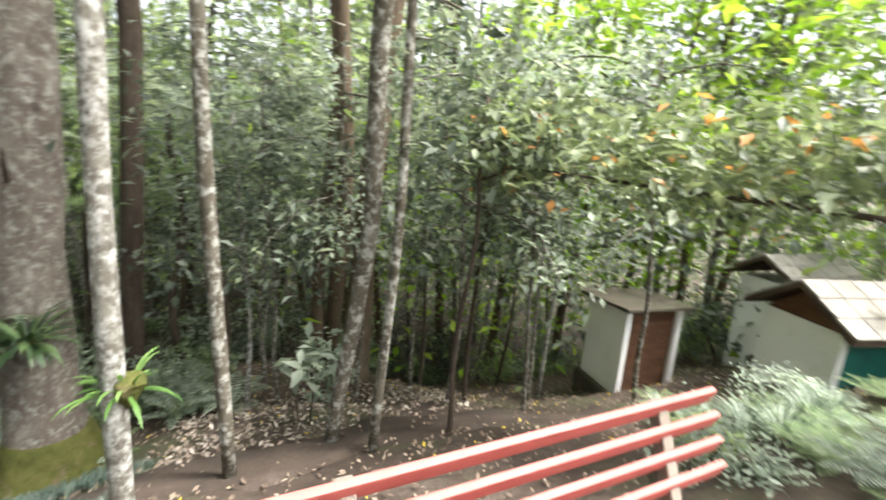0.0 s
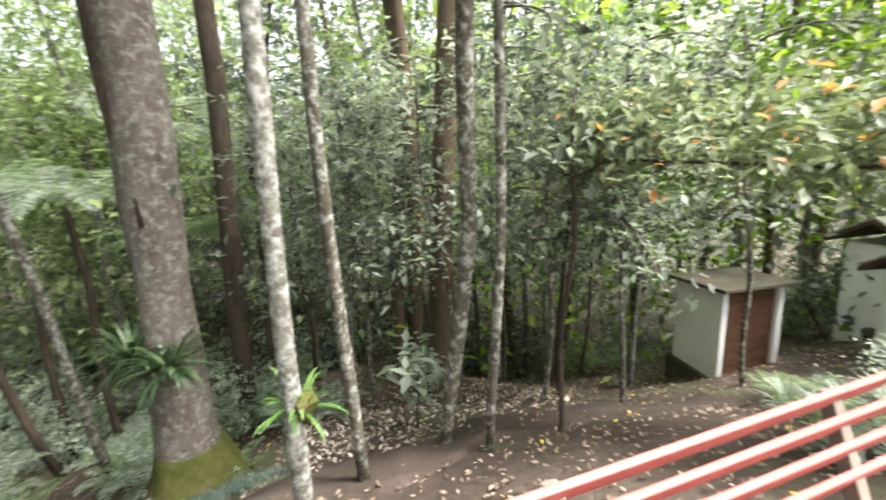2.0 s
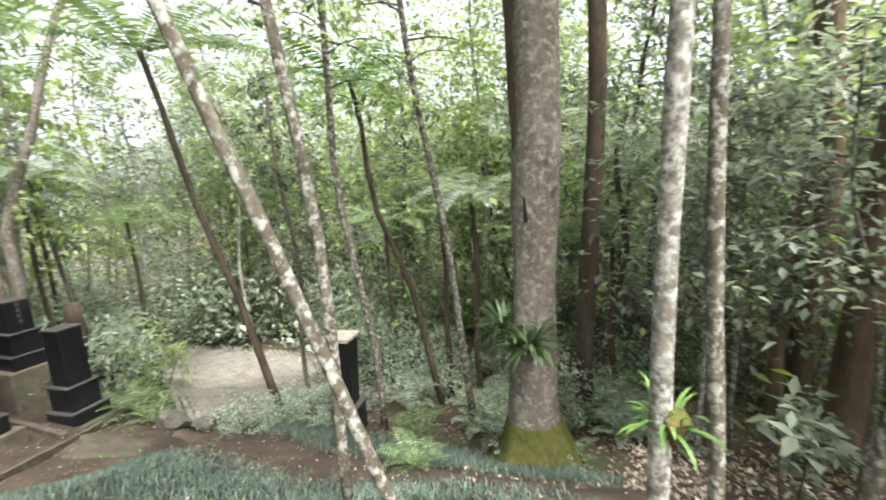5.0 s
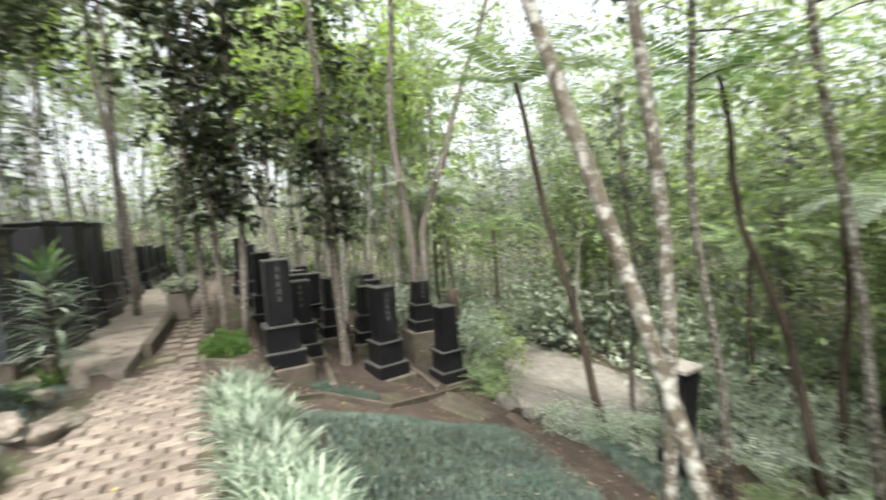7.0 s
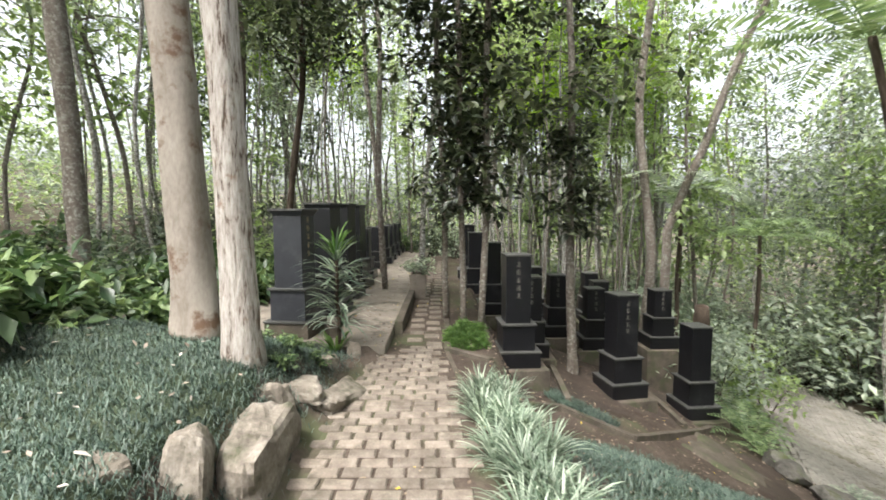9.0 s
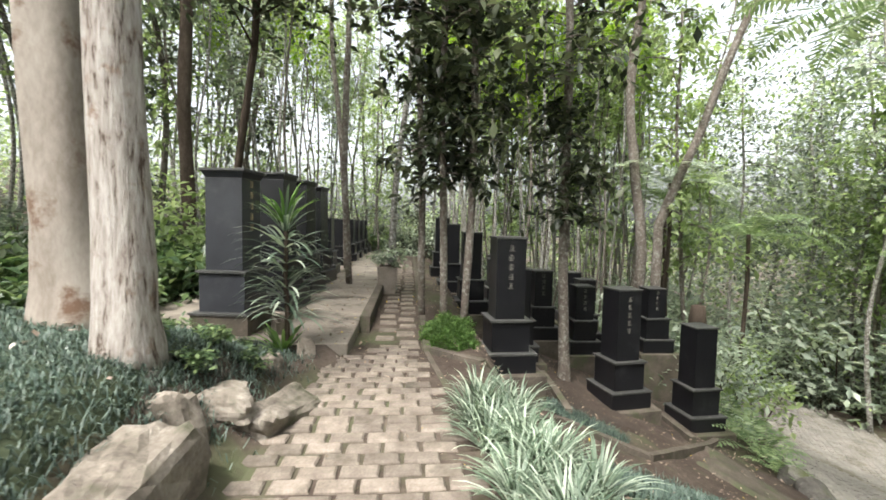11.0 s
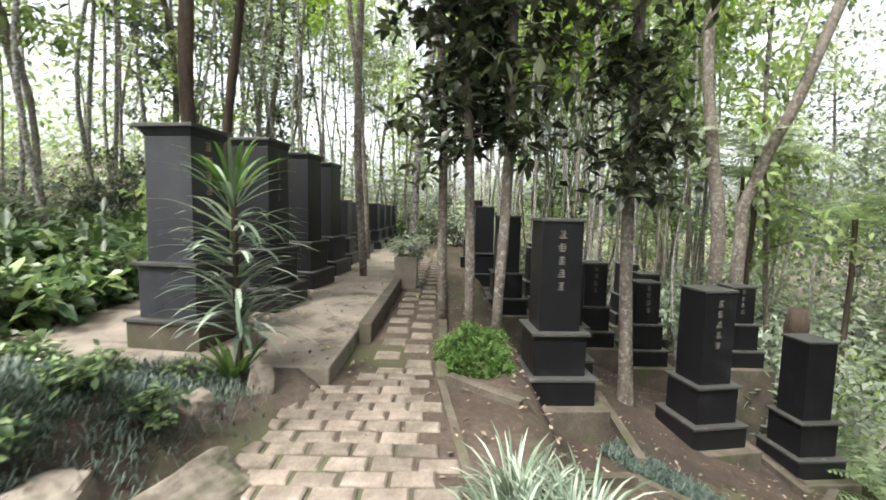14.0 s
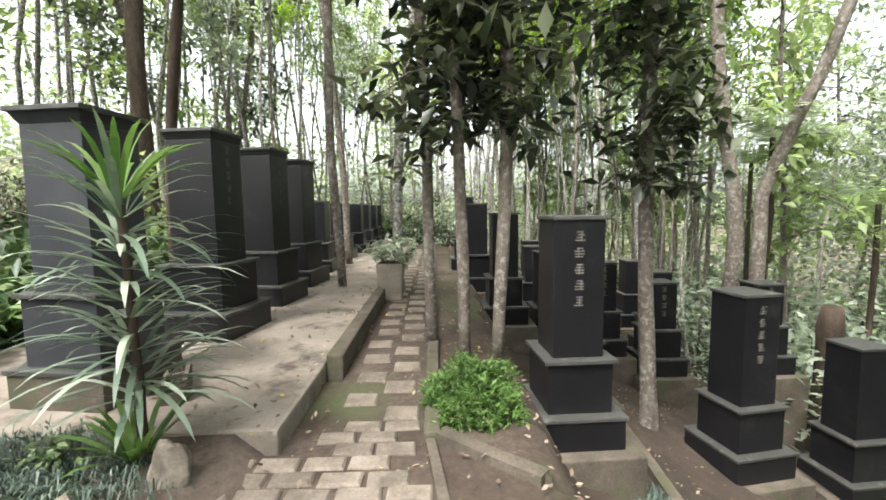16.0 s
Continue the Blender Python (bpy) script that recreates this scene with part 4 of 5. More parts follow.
tree_fern(-17.6, -1.5, 5.2, 13, 2.0, "tree fern beyond the graves", 6)
tree_fern(-16.5, 0.4, 4.6, 13, 2.0, "tree fern beside the lane", 7)
tree_fern(-12.6, 6.2, 4.6, 12, 1.9, "tree fern across the lane", 8)
tree_fern(-19.0, 4.8, 4.6, 12, 2.0, "tree fern across the lane", 9)


# ---------------------------------------------------------------- the wood around
def proto_tree(seed, bark, leaf, h, r, size, low):
    """low: how far down the leafy branches reach, as a share of the height."""
    rng = np.random.default_rng(seed)
    return tree("tree", (0, 0, 0), (rng.normal(0, 0.5), rng.normal(0, 0.5), h), r, r * 0.5, bark, "slender forest tree with a leafy crown", (), leaf, size, seed + 200, bend=0.05, seg=8,
                sprays=[(h * low, h * 1.02, int(46 * (1.15 - low)), 1.75, 30)])


PROTOS = [proto_tree(1, M_BARK, F_MID, 8.5, 0.08, 0.2, 0.3), proto_tree(2, M_LICHEN, F_BRIGHT, 9.5, 0.07, 0.2, 0.5),
          proto_tree(3, M_BARK_DARK, F_MID, 7.5, 0.07, 0.2, 0.3), proto_tree(4, M_LICHEN, F_PALE, 9.0, 0.06, 0.19, 0.5),
          proto_tree(5, M_BARK, F_BRIGHT, 7.0, 0.06, 0.2, 0.35), proto_tree(6, M_BARK_BROWN, F_MID, 10.0, 0.11, 0.21, 0.55)]
STEMS = [proto_tree(7, M_LICHEN, F_BRIGHT, 11.5, 0.055, 0.2, 0.72), proto_tree(8, M_BARK, F_BRIGHT, 10.5, 0.05, 0.2, 0.66), proto_tree(9, M_LICHEN, F_LIME, 10.0, 0.045, 0.19, 0.7)]


def free(x, y, gap=0.0):
    """Whether a tree may stand there: not on the walks, the lane or among the graves near the walk."""
    s, r = to_sr(x, y)
    if -12 < s < 14 and -3.4 < r < 7.0:
        return False
    if inside(ROAD, x, y) or math.hypot(x + 1.7, y - 0.3) < 5.6 + gap:
        return False
    if -14 < s < -6 and r < 7:
        return False
    return True


rng = np.random.default_rng(77)
placed = []


def fill(n, centre, rad, protos, zoom=(0.8, 1.25), gap=0.7, labels=None, near=free):
    k = tries = 0
    while k < n and tries < n * 60:
        tries += 1
        x, y = centre[0] + rng.normal(0, rad[0]), centre[1] + rng.normal(0, rad[1])
        if not near(x, y) or any((x - a) ** 2 + (y - b) ** 2 < gap * gap for a, b in placed):
            continue
        placed.append((x, y))
        p = protos[rng.integers(len(protos))]
        z = rng.uniform(*zoom)
        o = copy_thing(p, pose(x, y, land(x, y) - 0.05, 0, 0, rng.uniform(0, 360)))
        o.scale = (z * 0.85, z * 0.85, z * rng.uniform(0.9, 1.15))
        k += 1


def among(x, y):
    """Room for bare stems beyond the nearer graves, off the walk and the lane."""
    s, r = to_sr(x, y)
    return s > 6.5 and (r > 2.1 or r < -2.6) and not inside(ROAD, x, y) and r < 11


fill(34, (-3, 11), (5, 3), [PROTOS[0], PROTOS[2], PROTOS[5], PROTOS[1]])
fill(9, (6, 12), (3, 3), [PROTOS[1], PROTOS[4], PROTOS[0]])
fill(22, (-13, 11), (5, 3.5), [PROTOS[1], PROTOS[4], PROTOS[0], PROTOS[3]])
fill(26, (-24, 4), (5, 5), [PROTOS[1], PROTOS[3], PROTOS[4]], (1.0, 1.5))
fill(20, (-23, -9), (5, 6), [PROTOS[1], PROTOS[3], PROTOS[4]], (1.0, 1.5))
fill(24, (-15, -17), (6, 4.5), [PROTOS[3], PROTOS[1], PROTOS[0]], (1.0, 1.5))
fill(20, (-4, -15), (4, 3), [PROTOS[3], PROTOS[4], PROTOS[1]], (1.0, 1.5))
fill(46, (-17, -7), (4, 4.5), STEMS, (0.8, 1.25), 0.5, near=among)
fill(46, (-21, -8), (4, 6), STEMS, (0.8, 1.3), 0.5, near=among)
fill(24, (-17, -15), (5, 4), STEMS, (0.8, 1.3), 0.5)
for i, p in enumerate(PROTOS + STEMS):
    p.matrix_world = Matrix.Translation((6.0 + 2.2 * i, -12 - 1.3 * i, land(6.0 + 2.2 * i, -12 - 1.3 * i)))


# shrubs and low growth
def proto_shrub(seed, leaf, size, rad, clumps, label, per=20, droop=0.2, name="shrub"):
    rng_ = np.random.default_rng(seed)
    t = thing(name, Matrix.Identity(4), label, "shrub" if name == "shrub" else "plant", "undergrowth")
    c, p = clump_points((0, 0, rad[2] * 0.9), rad, clumps, per, rng_, 0.2)
    p[:, 2] = np.abs(p[:, 2])
    v, f = leaf_mesh(p, size, rng_, droop)
    tagged(part("foliage", mesh_np("foliage", v, f), leaf, t), kind="stuff")
    st = [tube(curve_points((rng_.normal(0, 0.05), rng_.normal(0, 0.05), -0.05), q, 3, 0.1, seed), [0.012, 0.01, 0.008, 0.004], 5) for q in c[::4]]
    v, f = merged(st)
    tagged(part("stemwork", (v, f), M_BARK_DARK, t), kind="stuff")
    return t


def proto_fern(seed, n, length, leaf, label):
    rng_ = np.random.default_rng(seed)
    t = thing("fern", Matrix.Identity(4), label, "fern", "ferns")
    for i in range(n):
        part("frond", frond(length * rng_.uniform(0.7, 1.1), rng_, 2 * math.pi * i / n + rng_.uniform(-0.2, 0.2), rng_.uniform(0.6, 1.2), rng_.uniform(1.0, 1.8), 0.2, 16), leaf, t)
    return t


def proto_strap(seed, n, length, width, leaf, label, name="strap_plant", rise=(0.5, 1.4), sag=1.3, cat="plant"):
    t = thing(name, Matrix.Identity(4), label, cat, "")
    v, f = strap_leaves(n, length, width, np.random.default_rng(seed), rise, sag)
    part("leaves", (v, f), leaf, t)
    return t


SHRUBS = [proto_shrub(1, F_MID, 0.13, (0.7, 0.7, 0.5), 26, "leafy green shrub on the forest floor"), proto_shrub(2, F_PALE, 0.12, (0.9, 0.9, 0.7), 34, "pale grey-green shrub on the slope"),
          proto_shrub(3, F_BRIGHT, 0.14, (0.7, 0.7, 0.6), 24, "light green shrub in the wood"), proto_shrub(4, F_DARK, 0.12, (0.8, 0.8, 0.7), 30, "dark green shrub in the shade")]
BROAD = [proto_shrub(5, F_HILL, 0.23, (0.6, 0.6, 0.35), 16, "broad-leaved plant covering the hillside", 11, 0.15, "hillside_plant"), proto_shrub(6, F_HILL, 0.2, (0.55, 0.55, 0.3), 16, "broad-leaved plant covering the hillside", 11, 0.2, "hillside_plant")]
FERNS = [proto_fern(1, 11, 0.8, F_FERN, "green ground fern with arching fronds"), proto_fern(2, 10, 1.0, F_PALE, "pale ground fern with arching fronds")]


def low_free(x, y):
    s, r = to_sr(x, y)
    if -11 < s < 14 and -3.3 < r < 6.6:
        return False
    if any((x - a) ** 2 + (y - b) ** 2 < 0.6 for a, b in DIRT):
        return False
    return not inside(ROAD, x, y) and math.hypot(x + 1.7, y - 0.3) > 4.2


placed = []
fill(26, (-4, 9), (4, 1.8), [SHRUBS[0], SHRUBS[3], FERNS[0]], (0.7, 1.3), 0.5, near=low_free)
fill(30, (-8.5, 6.5), (1.8, 2.0), [SHRUBS[1], FERNS[1], FERNS[0], SHRUBS[0]], (0.6, 1.1), 0.5, near=low_free)
fill(16, (4, 6.5), (2.0, 2.0), [SHRUBS[2], SHRUBS[0], FERNS[0]], (0.7, 1.4), 0.5, near=low_free)
fill(44, (-18, 7), (4, 3), [SHRUBS[1], SHRUBS[2], FERNS[1]], (0.9, 1.8), 0.6, near=low_free)
fill(50, (-19, -2.5), (3.5, 3.5), [SHRUBS[1], SHRUBS[0], SHRUBS[1]], (0.9, 1.6), 0.6, near=low_free)
fill(50, (-21, -9), (4.5, 5), [SHRUBS[0], SHRUBS[2], SHRUBS[3]], (0.9, 1.7), 0.6, near=low_free)
fill(120, (-4.6, -9.2), (3.5, 2.2), BROAD, (0.8, 1.4), 0.35, near=low_free)
fill(120, (-5.2, -7.9), (2.6, 1.3), BROAD, (0.8, 1.3), 0.3, near=low_free)
fill(30, (-10, -12.5), (4, 2), [SHRUBS[3], SHRUBS[0], BROAD[0]], (0.8, 1.6), 0.5, near=low_free)
for i, p in enumerate(SHRUBS + BROAD + FERNS):
    p.matrix_world = Matrix.Translation(on(8 + 1.7 * i, -6 - 1.1 * i))


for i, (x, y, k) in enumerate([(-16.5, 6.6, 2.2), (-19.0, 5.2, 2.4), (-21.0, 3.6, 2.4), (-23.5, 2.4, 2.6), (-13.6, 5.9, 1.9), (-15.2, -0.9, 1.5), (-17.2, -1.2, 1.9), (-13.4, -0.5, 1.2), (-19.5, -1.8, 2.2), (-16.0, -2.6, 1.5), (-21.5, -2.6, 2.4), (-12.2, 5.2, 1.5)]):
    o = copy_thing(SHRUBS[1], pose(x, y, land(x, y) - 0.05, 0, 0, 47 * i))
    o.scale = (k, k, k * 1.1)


def far_woods(n, seed, lo, hi, leaf, size, name, zlo, zhi, arc=(0, 2 * math.pi)):
    g = np.random.default_rng(seed)
    k = n // 40
    a = g.uniform(*arc, k)
    d = g.uniform(lo, hi, k)
    c = np.stack([-8 + d * np.cos(a), -1 + d * np.sin(a), np.zeros(k)], 1)
    c = np.array([q for q in c if free(q[0], q[1])])
    k = len(c)
    c[:, 2] = [land(x, y) for x, y, _ in c]
    c[:, 2] += g.uniform(zlo, zhi, k) * g.uniform(0.5, 1, k)
    p = c.repeat(40, 0) + g.normal(0, 1, (k * 40, 3)) * np.array([1.1, 1.1, 0.8])
    v, f = leaf_mesh(p, size, g)
    return tagged(part(name, mesh_np(name, v, f), leaf), "distant mass of leaves of the surrounding wood", "wood", "", "stuff")


BEHIND, GRAVES = (0.2, 3.15), (3.15, 5.0)     # the shady side and the open side of the wood
far_woods(30000, 5, 30, 52, F_MID, 0.5, "far_wood", 0, 11)
far_woods(16000, 6, 24, 40, F_BRIGHT, 0.34, "far_wood", 0, 9)
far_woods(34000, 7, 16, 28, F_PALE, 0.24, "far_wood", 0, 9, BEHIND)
far_woods(34000, 8, 14, 26, F_MID, 0.24, "far_wood", 0, 9, BEHIND)
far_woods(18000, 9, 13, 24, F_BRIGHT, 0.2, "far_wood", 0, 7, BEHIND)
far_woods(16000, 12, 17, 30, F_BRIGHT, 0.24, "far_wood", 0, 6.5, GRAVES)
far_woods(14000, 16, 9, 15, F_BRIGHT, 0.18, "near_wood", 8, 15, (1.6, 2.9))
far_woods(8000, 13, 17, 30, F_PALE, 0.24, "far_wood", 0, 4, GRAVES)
far_woods(26000, 14, 13, 24, F_MID, 0.24, "near_wood", 6, 18, (1.2, 3.15))
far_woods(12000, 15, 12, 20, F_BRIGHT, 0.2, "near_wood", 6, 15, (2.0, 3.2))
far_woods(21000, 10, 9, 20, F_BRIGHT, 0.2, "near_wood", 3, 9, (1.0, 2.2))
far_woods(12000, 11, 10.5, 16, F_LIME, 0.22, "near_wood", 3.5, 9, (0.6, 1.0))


# unseen crowns added overhead to block sky light above the walk and the graves
g = np.random.default_rng(91)
c = np.stack([g.uniform(-15, 1.5, 190), g.uniform(-10, 3.5, 190), g.uniform(9.5, 11.5, 190)], 1)
p = c.repeat(24, 0) + g.normal(0, 1, (190 * 24, 3)) * np.array([0.6, 0.6, 0.35])
v, f = leaf_mesh(p, 0.3, g, 0.2)
tagged(part("canopy", mesh_np("canopy", v, f), F_MID), "unseen high leaf canopy added to shade the walk", "canopy", "", "stuff")

# ---------------------------------------------------------------- planting along the walk
LIRIOPE = [proto_strap(i, 64, 0.36, 0.0085, F_STRIPE, "clump of cream-striped strap-leaved edging plant", "border_plant") for i in range(3)]
g = np.random.default_rng(4)
row = []
for i in range(58):
    s = -1.4 - 4.2 * i / 57
    row.append((s, 1.08 + 0.13 * (-s - 1.4) + g.normal(0, 0.11)))
for i, (s, r) in enumerate(row):
    x, y = to_xy(s, r)
    o = copy_thing(LIRIOPE[i % 3], pose(x, y, land(x, y), 0, 0, g.uniform(0, 360)))
    o.scale = (1, 1, g.uniform(0.85, 1.1))
for p, (s, r) in zip(LIRIOPE, [(-1.5, 1.05), (-2.4, 1.2), (-3.6, 1.35)]):
    p.matrix_world = Matrix.Translation(on(*to_xy(s, r)))

# clump behind the bench
for i in range(14):
    x, y = 0.95 + g.normal(0, 0.35), 3.3 + g.normal(0, 0.3)
    copy_thing(LIRIOPE[i % 3], pose(x, y, land(x, y) - 0.02, 0, 0, g.uniform(0, 360))).scale = (0.8, 0.8, 0.7)

# dracaena on the left of the walk
x, y = to_xy(-0.22, -0.72)
t = thing("dracaena", Matrix.Translation((x, y, 0.1)), "palm-like dracaena with long arching leaves beside the walk", "plant")
part("stem", (*tube(curve_points((0, 0, -0.1), (0.03, 0.0, 1.28), 8, 0.05, 2), [0.028 - 0.001 * i for i in range(9)], 8, 0.2), True), M_BARK_DARK, t)
g = np.random.default_rng(8)
for i in range(13):
    z = 0.35 + 0.95 * i / 12
    v, f = strap_leaves(14 if i < 12 else 26, 0.54 + 0.05 * math.sin(i), 0.019, g, (-0.1, 0.7) if i < 11 else (0.5, 1.45), 1.1, 0.02, 6)
    ob = part("leaf_whorl", (v, f), F_DRACAENA if i < 12 else F_BUSH, t)
    ob.location = (0.03 * z, 0, z)
v, f = strap_leaves(26, 0.38, 0.022, g, (0.6, 1.4), 0.9, 0.03, 5)
ob = part("foot_leaves", (v, f), F_BUSH, t, "fresh green leaves at the foot")
ob.location = (0.02, -0.05, 0)

# round shrub at the foot of the slender trees
x, y = to_xy(0.55, 0.97)
t = thing("shrub", Matrix.Translation((x, y, -0.08)), "rounded fresh green feathery shrub beside the walk", "shrub")
g = np.random.default_rng(9)
a = g.normal(0, 1, (5200, 3))
a /= np.linalg.norm(a, axis=1)[:, None]
a[:, 2] = np.abs(a[:, 2])
a *= (g.uniform(0.55, 1.02, 5200) ** 0.5)[:, None] * np.array([0.34, 0.34, 0.36]) * (1 + 0.22 * np.sin(a[:, :1] * 7 + 1) * np.cos(a[:, 1:2] * 6))
v, f = leaf_mesh(a + np.array([0, 0, 0.02]), 0.055, g, -0.3, 0.24)
tagged(part("foliage", mesh_np("foliage", v, f), F_BUSH, t), kind="stuff")

# concrete planter with a small plant
x, y = to_xy(4.15, 0.05)
t = thing("planter", pose(x, y, 0.0, 0, 0, WALK_YAW), "tapered pale concrete planter at the edge of the walk", "planter")
part("pot", block(0.34, 0.34, 0.56, (0, 0, 0), 0.02, 1.15), M_CONCRETE, t)
part("soil", block(0.3, 0.3, 0.02, (0, 0, 0.555), 0.004), M_SOIL, t)
t = proto_shrub(21, F_PALE, 0.12, (0.4, 0.4, 0.22), 16, "low pale-leaved plant in the planter", 14)
t.matrix_world = Matrix.Translation((x, y, 0.55))

# hollow concrete blocks lying on the platform
x, y = to_xy(0.55, -1.02)
t = thing("concrete_block", pose(x, y, 0.13, 0, 0, WALK_YAW + 25), "hollow concrete block lying on the platform", "block")
part("wall", block(0.39, 0.03, 0.14, (0, -0.06, 0), 0.004), M_CONCRETE_DARK, t)
part("wall", block(0.39, 0.03, 0.14, (0, 0.06, 0), 0.004), M_CONCRETE_DARK, t)
for k in (-0.18, 0.0, 0.18):
    part("web", block(0.03, 0.09, 0.14, (k, 0, 0), 0.003), M_CONCRETE_DARK, t)

# broken dark stump among the graves
x, y = to_xy(3.7, 6.3)
t = thing("tree_stump", Matrix.Translation(on(x, y)), "dark rotten tree stump behind the tombstones", "stump")
part("trunk", (*tube(curve_points((0, 0, -0.2), (0.08, 0.05, 2.2), 8, 0.06, 5), [0.2, 0.15, 0.13, 0.125, 0.12, 0.125, 0.14, 0.15, 0.11], 12, 0.5, 4), True), M_BARK_DARK, t)

# stones edging the bank
def slab_shape(w, d, h, seed, peak=0.0):
    """A split stone with flat faces, worn corners and chipped edges; peak draws its top towards one side."""
    bm = bmesh.new()
    bmesh.ops.create_cube(bm, size=2)
    bmesh.ops.subdivide_edges(bm, edges=bm.edges[:], cuts=7, use_grid_fill=True)
    o = Vector((seed * 2.3, seed * 4.1, seed * 1.9))
    g = random.Random(seed)
    sk = [g.uniform(-0.22, 0.22) for _ in range(4)]
    for v in bm.verts:
        c = v.co
        n = (abs(c.x) ** 7 + abs(c.y) ** 7 + abs(c.z) ** 7) ** (1 / 7)
        c = c / n
        c = Vector((c.x * (1 + sk[0] * c.y - 0.12 * (c.z + 1) / 2), c.y * (1 + sk[1] * c.x - 0.15 * (c.z + 1) / 2), c.z + 0.3 * sk[2] * c.x * (c.z > 0) + 0.3 * sk[3] * c.y * (c.z > 0)))
        if peak and c.z > -0.9:
            k = (c.z + 1) / 2 * peak
            c = Vector((c.x * (1 - 0.75 * k) + 0.3 * k, c.y * (1 - 0.4 * k), c.z))
        k = 1 + 0.2 * noise.noise(c * 1.1 + o) + 0.1 * noise.noise(c * 2.9 + o) + 0.035 * noise.noise(c * 9 + o)
        v.co = Vector((c.x * w / 2 * k, c.y * d / 2 * k, c.z * h / 2 * k))
    return bm


EDGE_STONES = [  # s, r, along, across, height, foot, tilt, turn, peak, dark
    (-2.86, -0.70, 0.95, 0.42, 0.64, -0.2, 2, 6, 0.0, 0), (-2.2, -0.80, 0.22, 0.34, 0.66, -0.18, -6, 8, 0.0, 0), (-1.86, -0.98, 0.55, 0.17, 0.66, -0.06, -20, 16, 0.2, 1),
    # pale slab as a lit top; the dark block below it paints a shaded hollow
    (-1.8, -0.68, 0.34, 0.32, 0.2, 0.15, 3, 12, 0.0, 0), (-1.72, -0.69, 0.26, 0.26, 0.32, -0.12, 0, 0, 0.0, 1), (-1.5, -0.42, 0.9, 0.34, 0.26, -0.1, 24, -12, 0.0, 0),
    (-0.9, -1.0, 0.18, 0.15, 0.2, 0.12, 10, 30, 0.3, 0), (-0.75, -0.72, 0.2, 0.18, 0.24, 0.0, -8, 60, 0.0, 0), (-0.38, -0.52, 0.16, 0.2, 0.36, -0.08, 6, 15, 0.4, 0),
    (-2.45, -1.08, 0.4, 0.24, 0.5, 0.0, -10, -10, 0.2, 0), (-3.4, -0.88, 0.5, 0.34, 0.74, -0.1, 8, 20, 0.65, 0),
    (-3.72, -1.22, 0.46, 0.36, 0.52, 0.12, 10, -20, 0.4, 0), (-4.05, -1.5, 0.34, 0.3, 0.42, 0.3, 0, 30, 0.2, 0), (-3.75, -0.62, 0.34, 0.3, 0.42, -0.08, -6, 35, 0.3, 1),
    (-4.35, -0.95, 0.55, 0.4, 0.6, 0.0, 6, 10, 0.3, 0), (-5.0, -1.05, 0.5, 0.36, 0.6, 0.1, -8, -18, 0.2, 1), (-5.7, -1.0, 0.44, 0.4, 0.5, 0.2, 4, 24, 0.3, 0)]
for i, (s, r, w, d, h, foot, tilt, turn, peak, dark) in enumerate(EDGE_STONES):
    x, y = to_xy(s, r)
    ob = part("boulder", slab_shape(w, d, h, i + 1, peak), M_ROCK_DARK if dark else M_ROCK)
    ob.matrix_world = pose(x, y, foot + h / 2, tilt, 0.4 * tilt, WALK_YAW + turn)
    tagged(ob, "dark split stones and a painted shaded hollow at the edge of the walk" if dark else "pale weathered split stone edging the grassy bank", "rock", "edging stones")

# ---------------------------------------------------------------- bench
END = Vector((-0.36, 1.93, 0))
ALONG = Vector((-0.877, -0.48, 0))
x, y = END.x + ALONG.x * 0.8, END.y + ALONG.y * 0.8
t = thing("bench", pose(x, y, land(x, y), 0, 0, math.degrees(math.atan2(ALONG.y, ALONG.x))), "slatted park bench painted salmon red on concrete supports", "bench")
TOP = 1.04 - land(x, y)
for i in range(4):
    ob = part("back_slat", block(1.62, 0.026, 0.066, (0, 0, -0.033), 0.007), M_BENCH, t)
    ob.matrix_local = pose(0, -0.02 + 0.03 * i, TOP - 0.03 - 0.082 * i, -22, 0, 0)
for i in range(5):
    ob = part("seat_slat", block(1.62, 0.06, 0.028, (0, 0, 0), 0.008), M_BENCH, t)
    ob.matrix_local = pose(0, 0.15 + 0.088 * i, TOP - 0.40 + 0.008 * i, 2, 0, 0)
for k in (-0.55, 0.55):
    part("support", block(0.09, 0.5, TOP - 0.41, (k, 0.34, 0), 0.015), M_CONCRETE, t, "rough concrete support")
    ob = part("back_support", block(0.05, 0.05, 0.55, (0, 0, 0), 0.008), M_CONCRETE, t, "rough concrete support")
    ob.matrix_local = pose(k, 0.16, TOP - 0.53, 22, 0, 0)


# ---------------------------------------------------------------- huts
def gable(w, d, h, over=0.12):
    """Two roof slopes over a w x d plan; the ridge runs along y."""
    v = [(-w / 2 - over, -d / 2 - over, -0.05), (0, -d / 2 - over, h), (w / 2 + over, -d / 2 - over, -0.05), (-w / 2 - over, d / 2 + over, -0.05), (0, d / 2 + over, h), (w / 2 + over, d / 2 + over, -0.05)]
    v += [(a, b, c + 0.05) for a, b, c in v]
    f = [(0, 1, 7, 6), (1, 2, 8, 7), (3, 9, 10, 4), (4, 10, 11, 5), (6, 7, 10, 9), (7, 8, 11, 10), (0, 3, 4, 1), (1, 4, 5, 2), (0, 6, 9, 3), (2, 5, 11, 8)]
    return v, f


HUT_YAW = 20


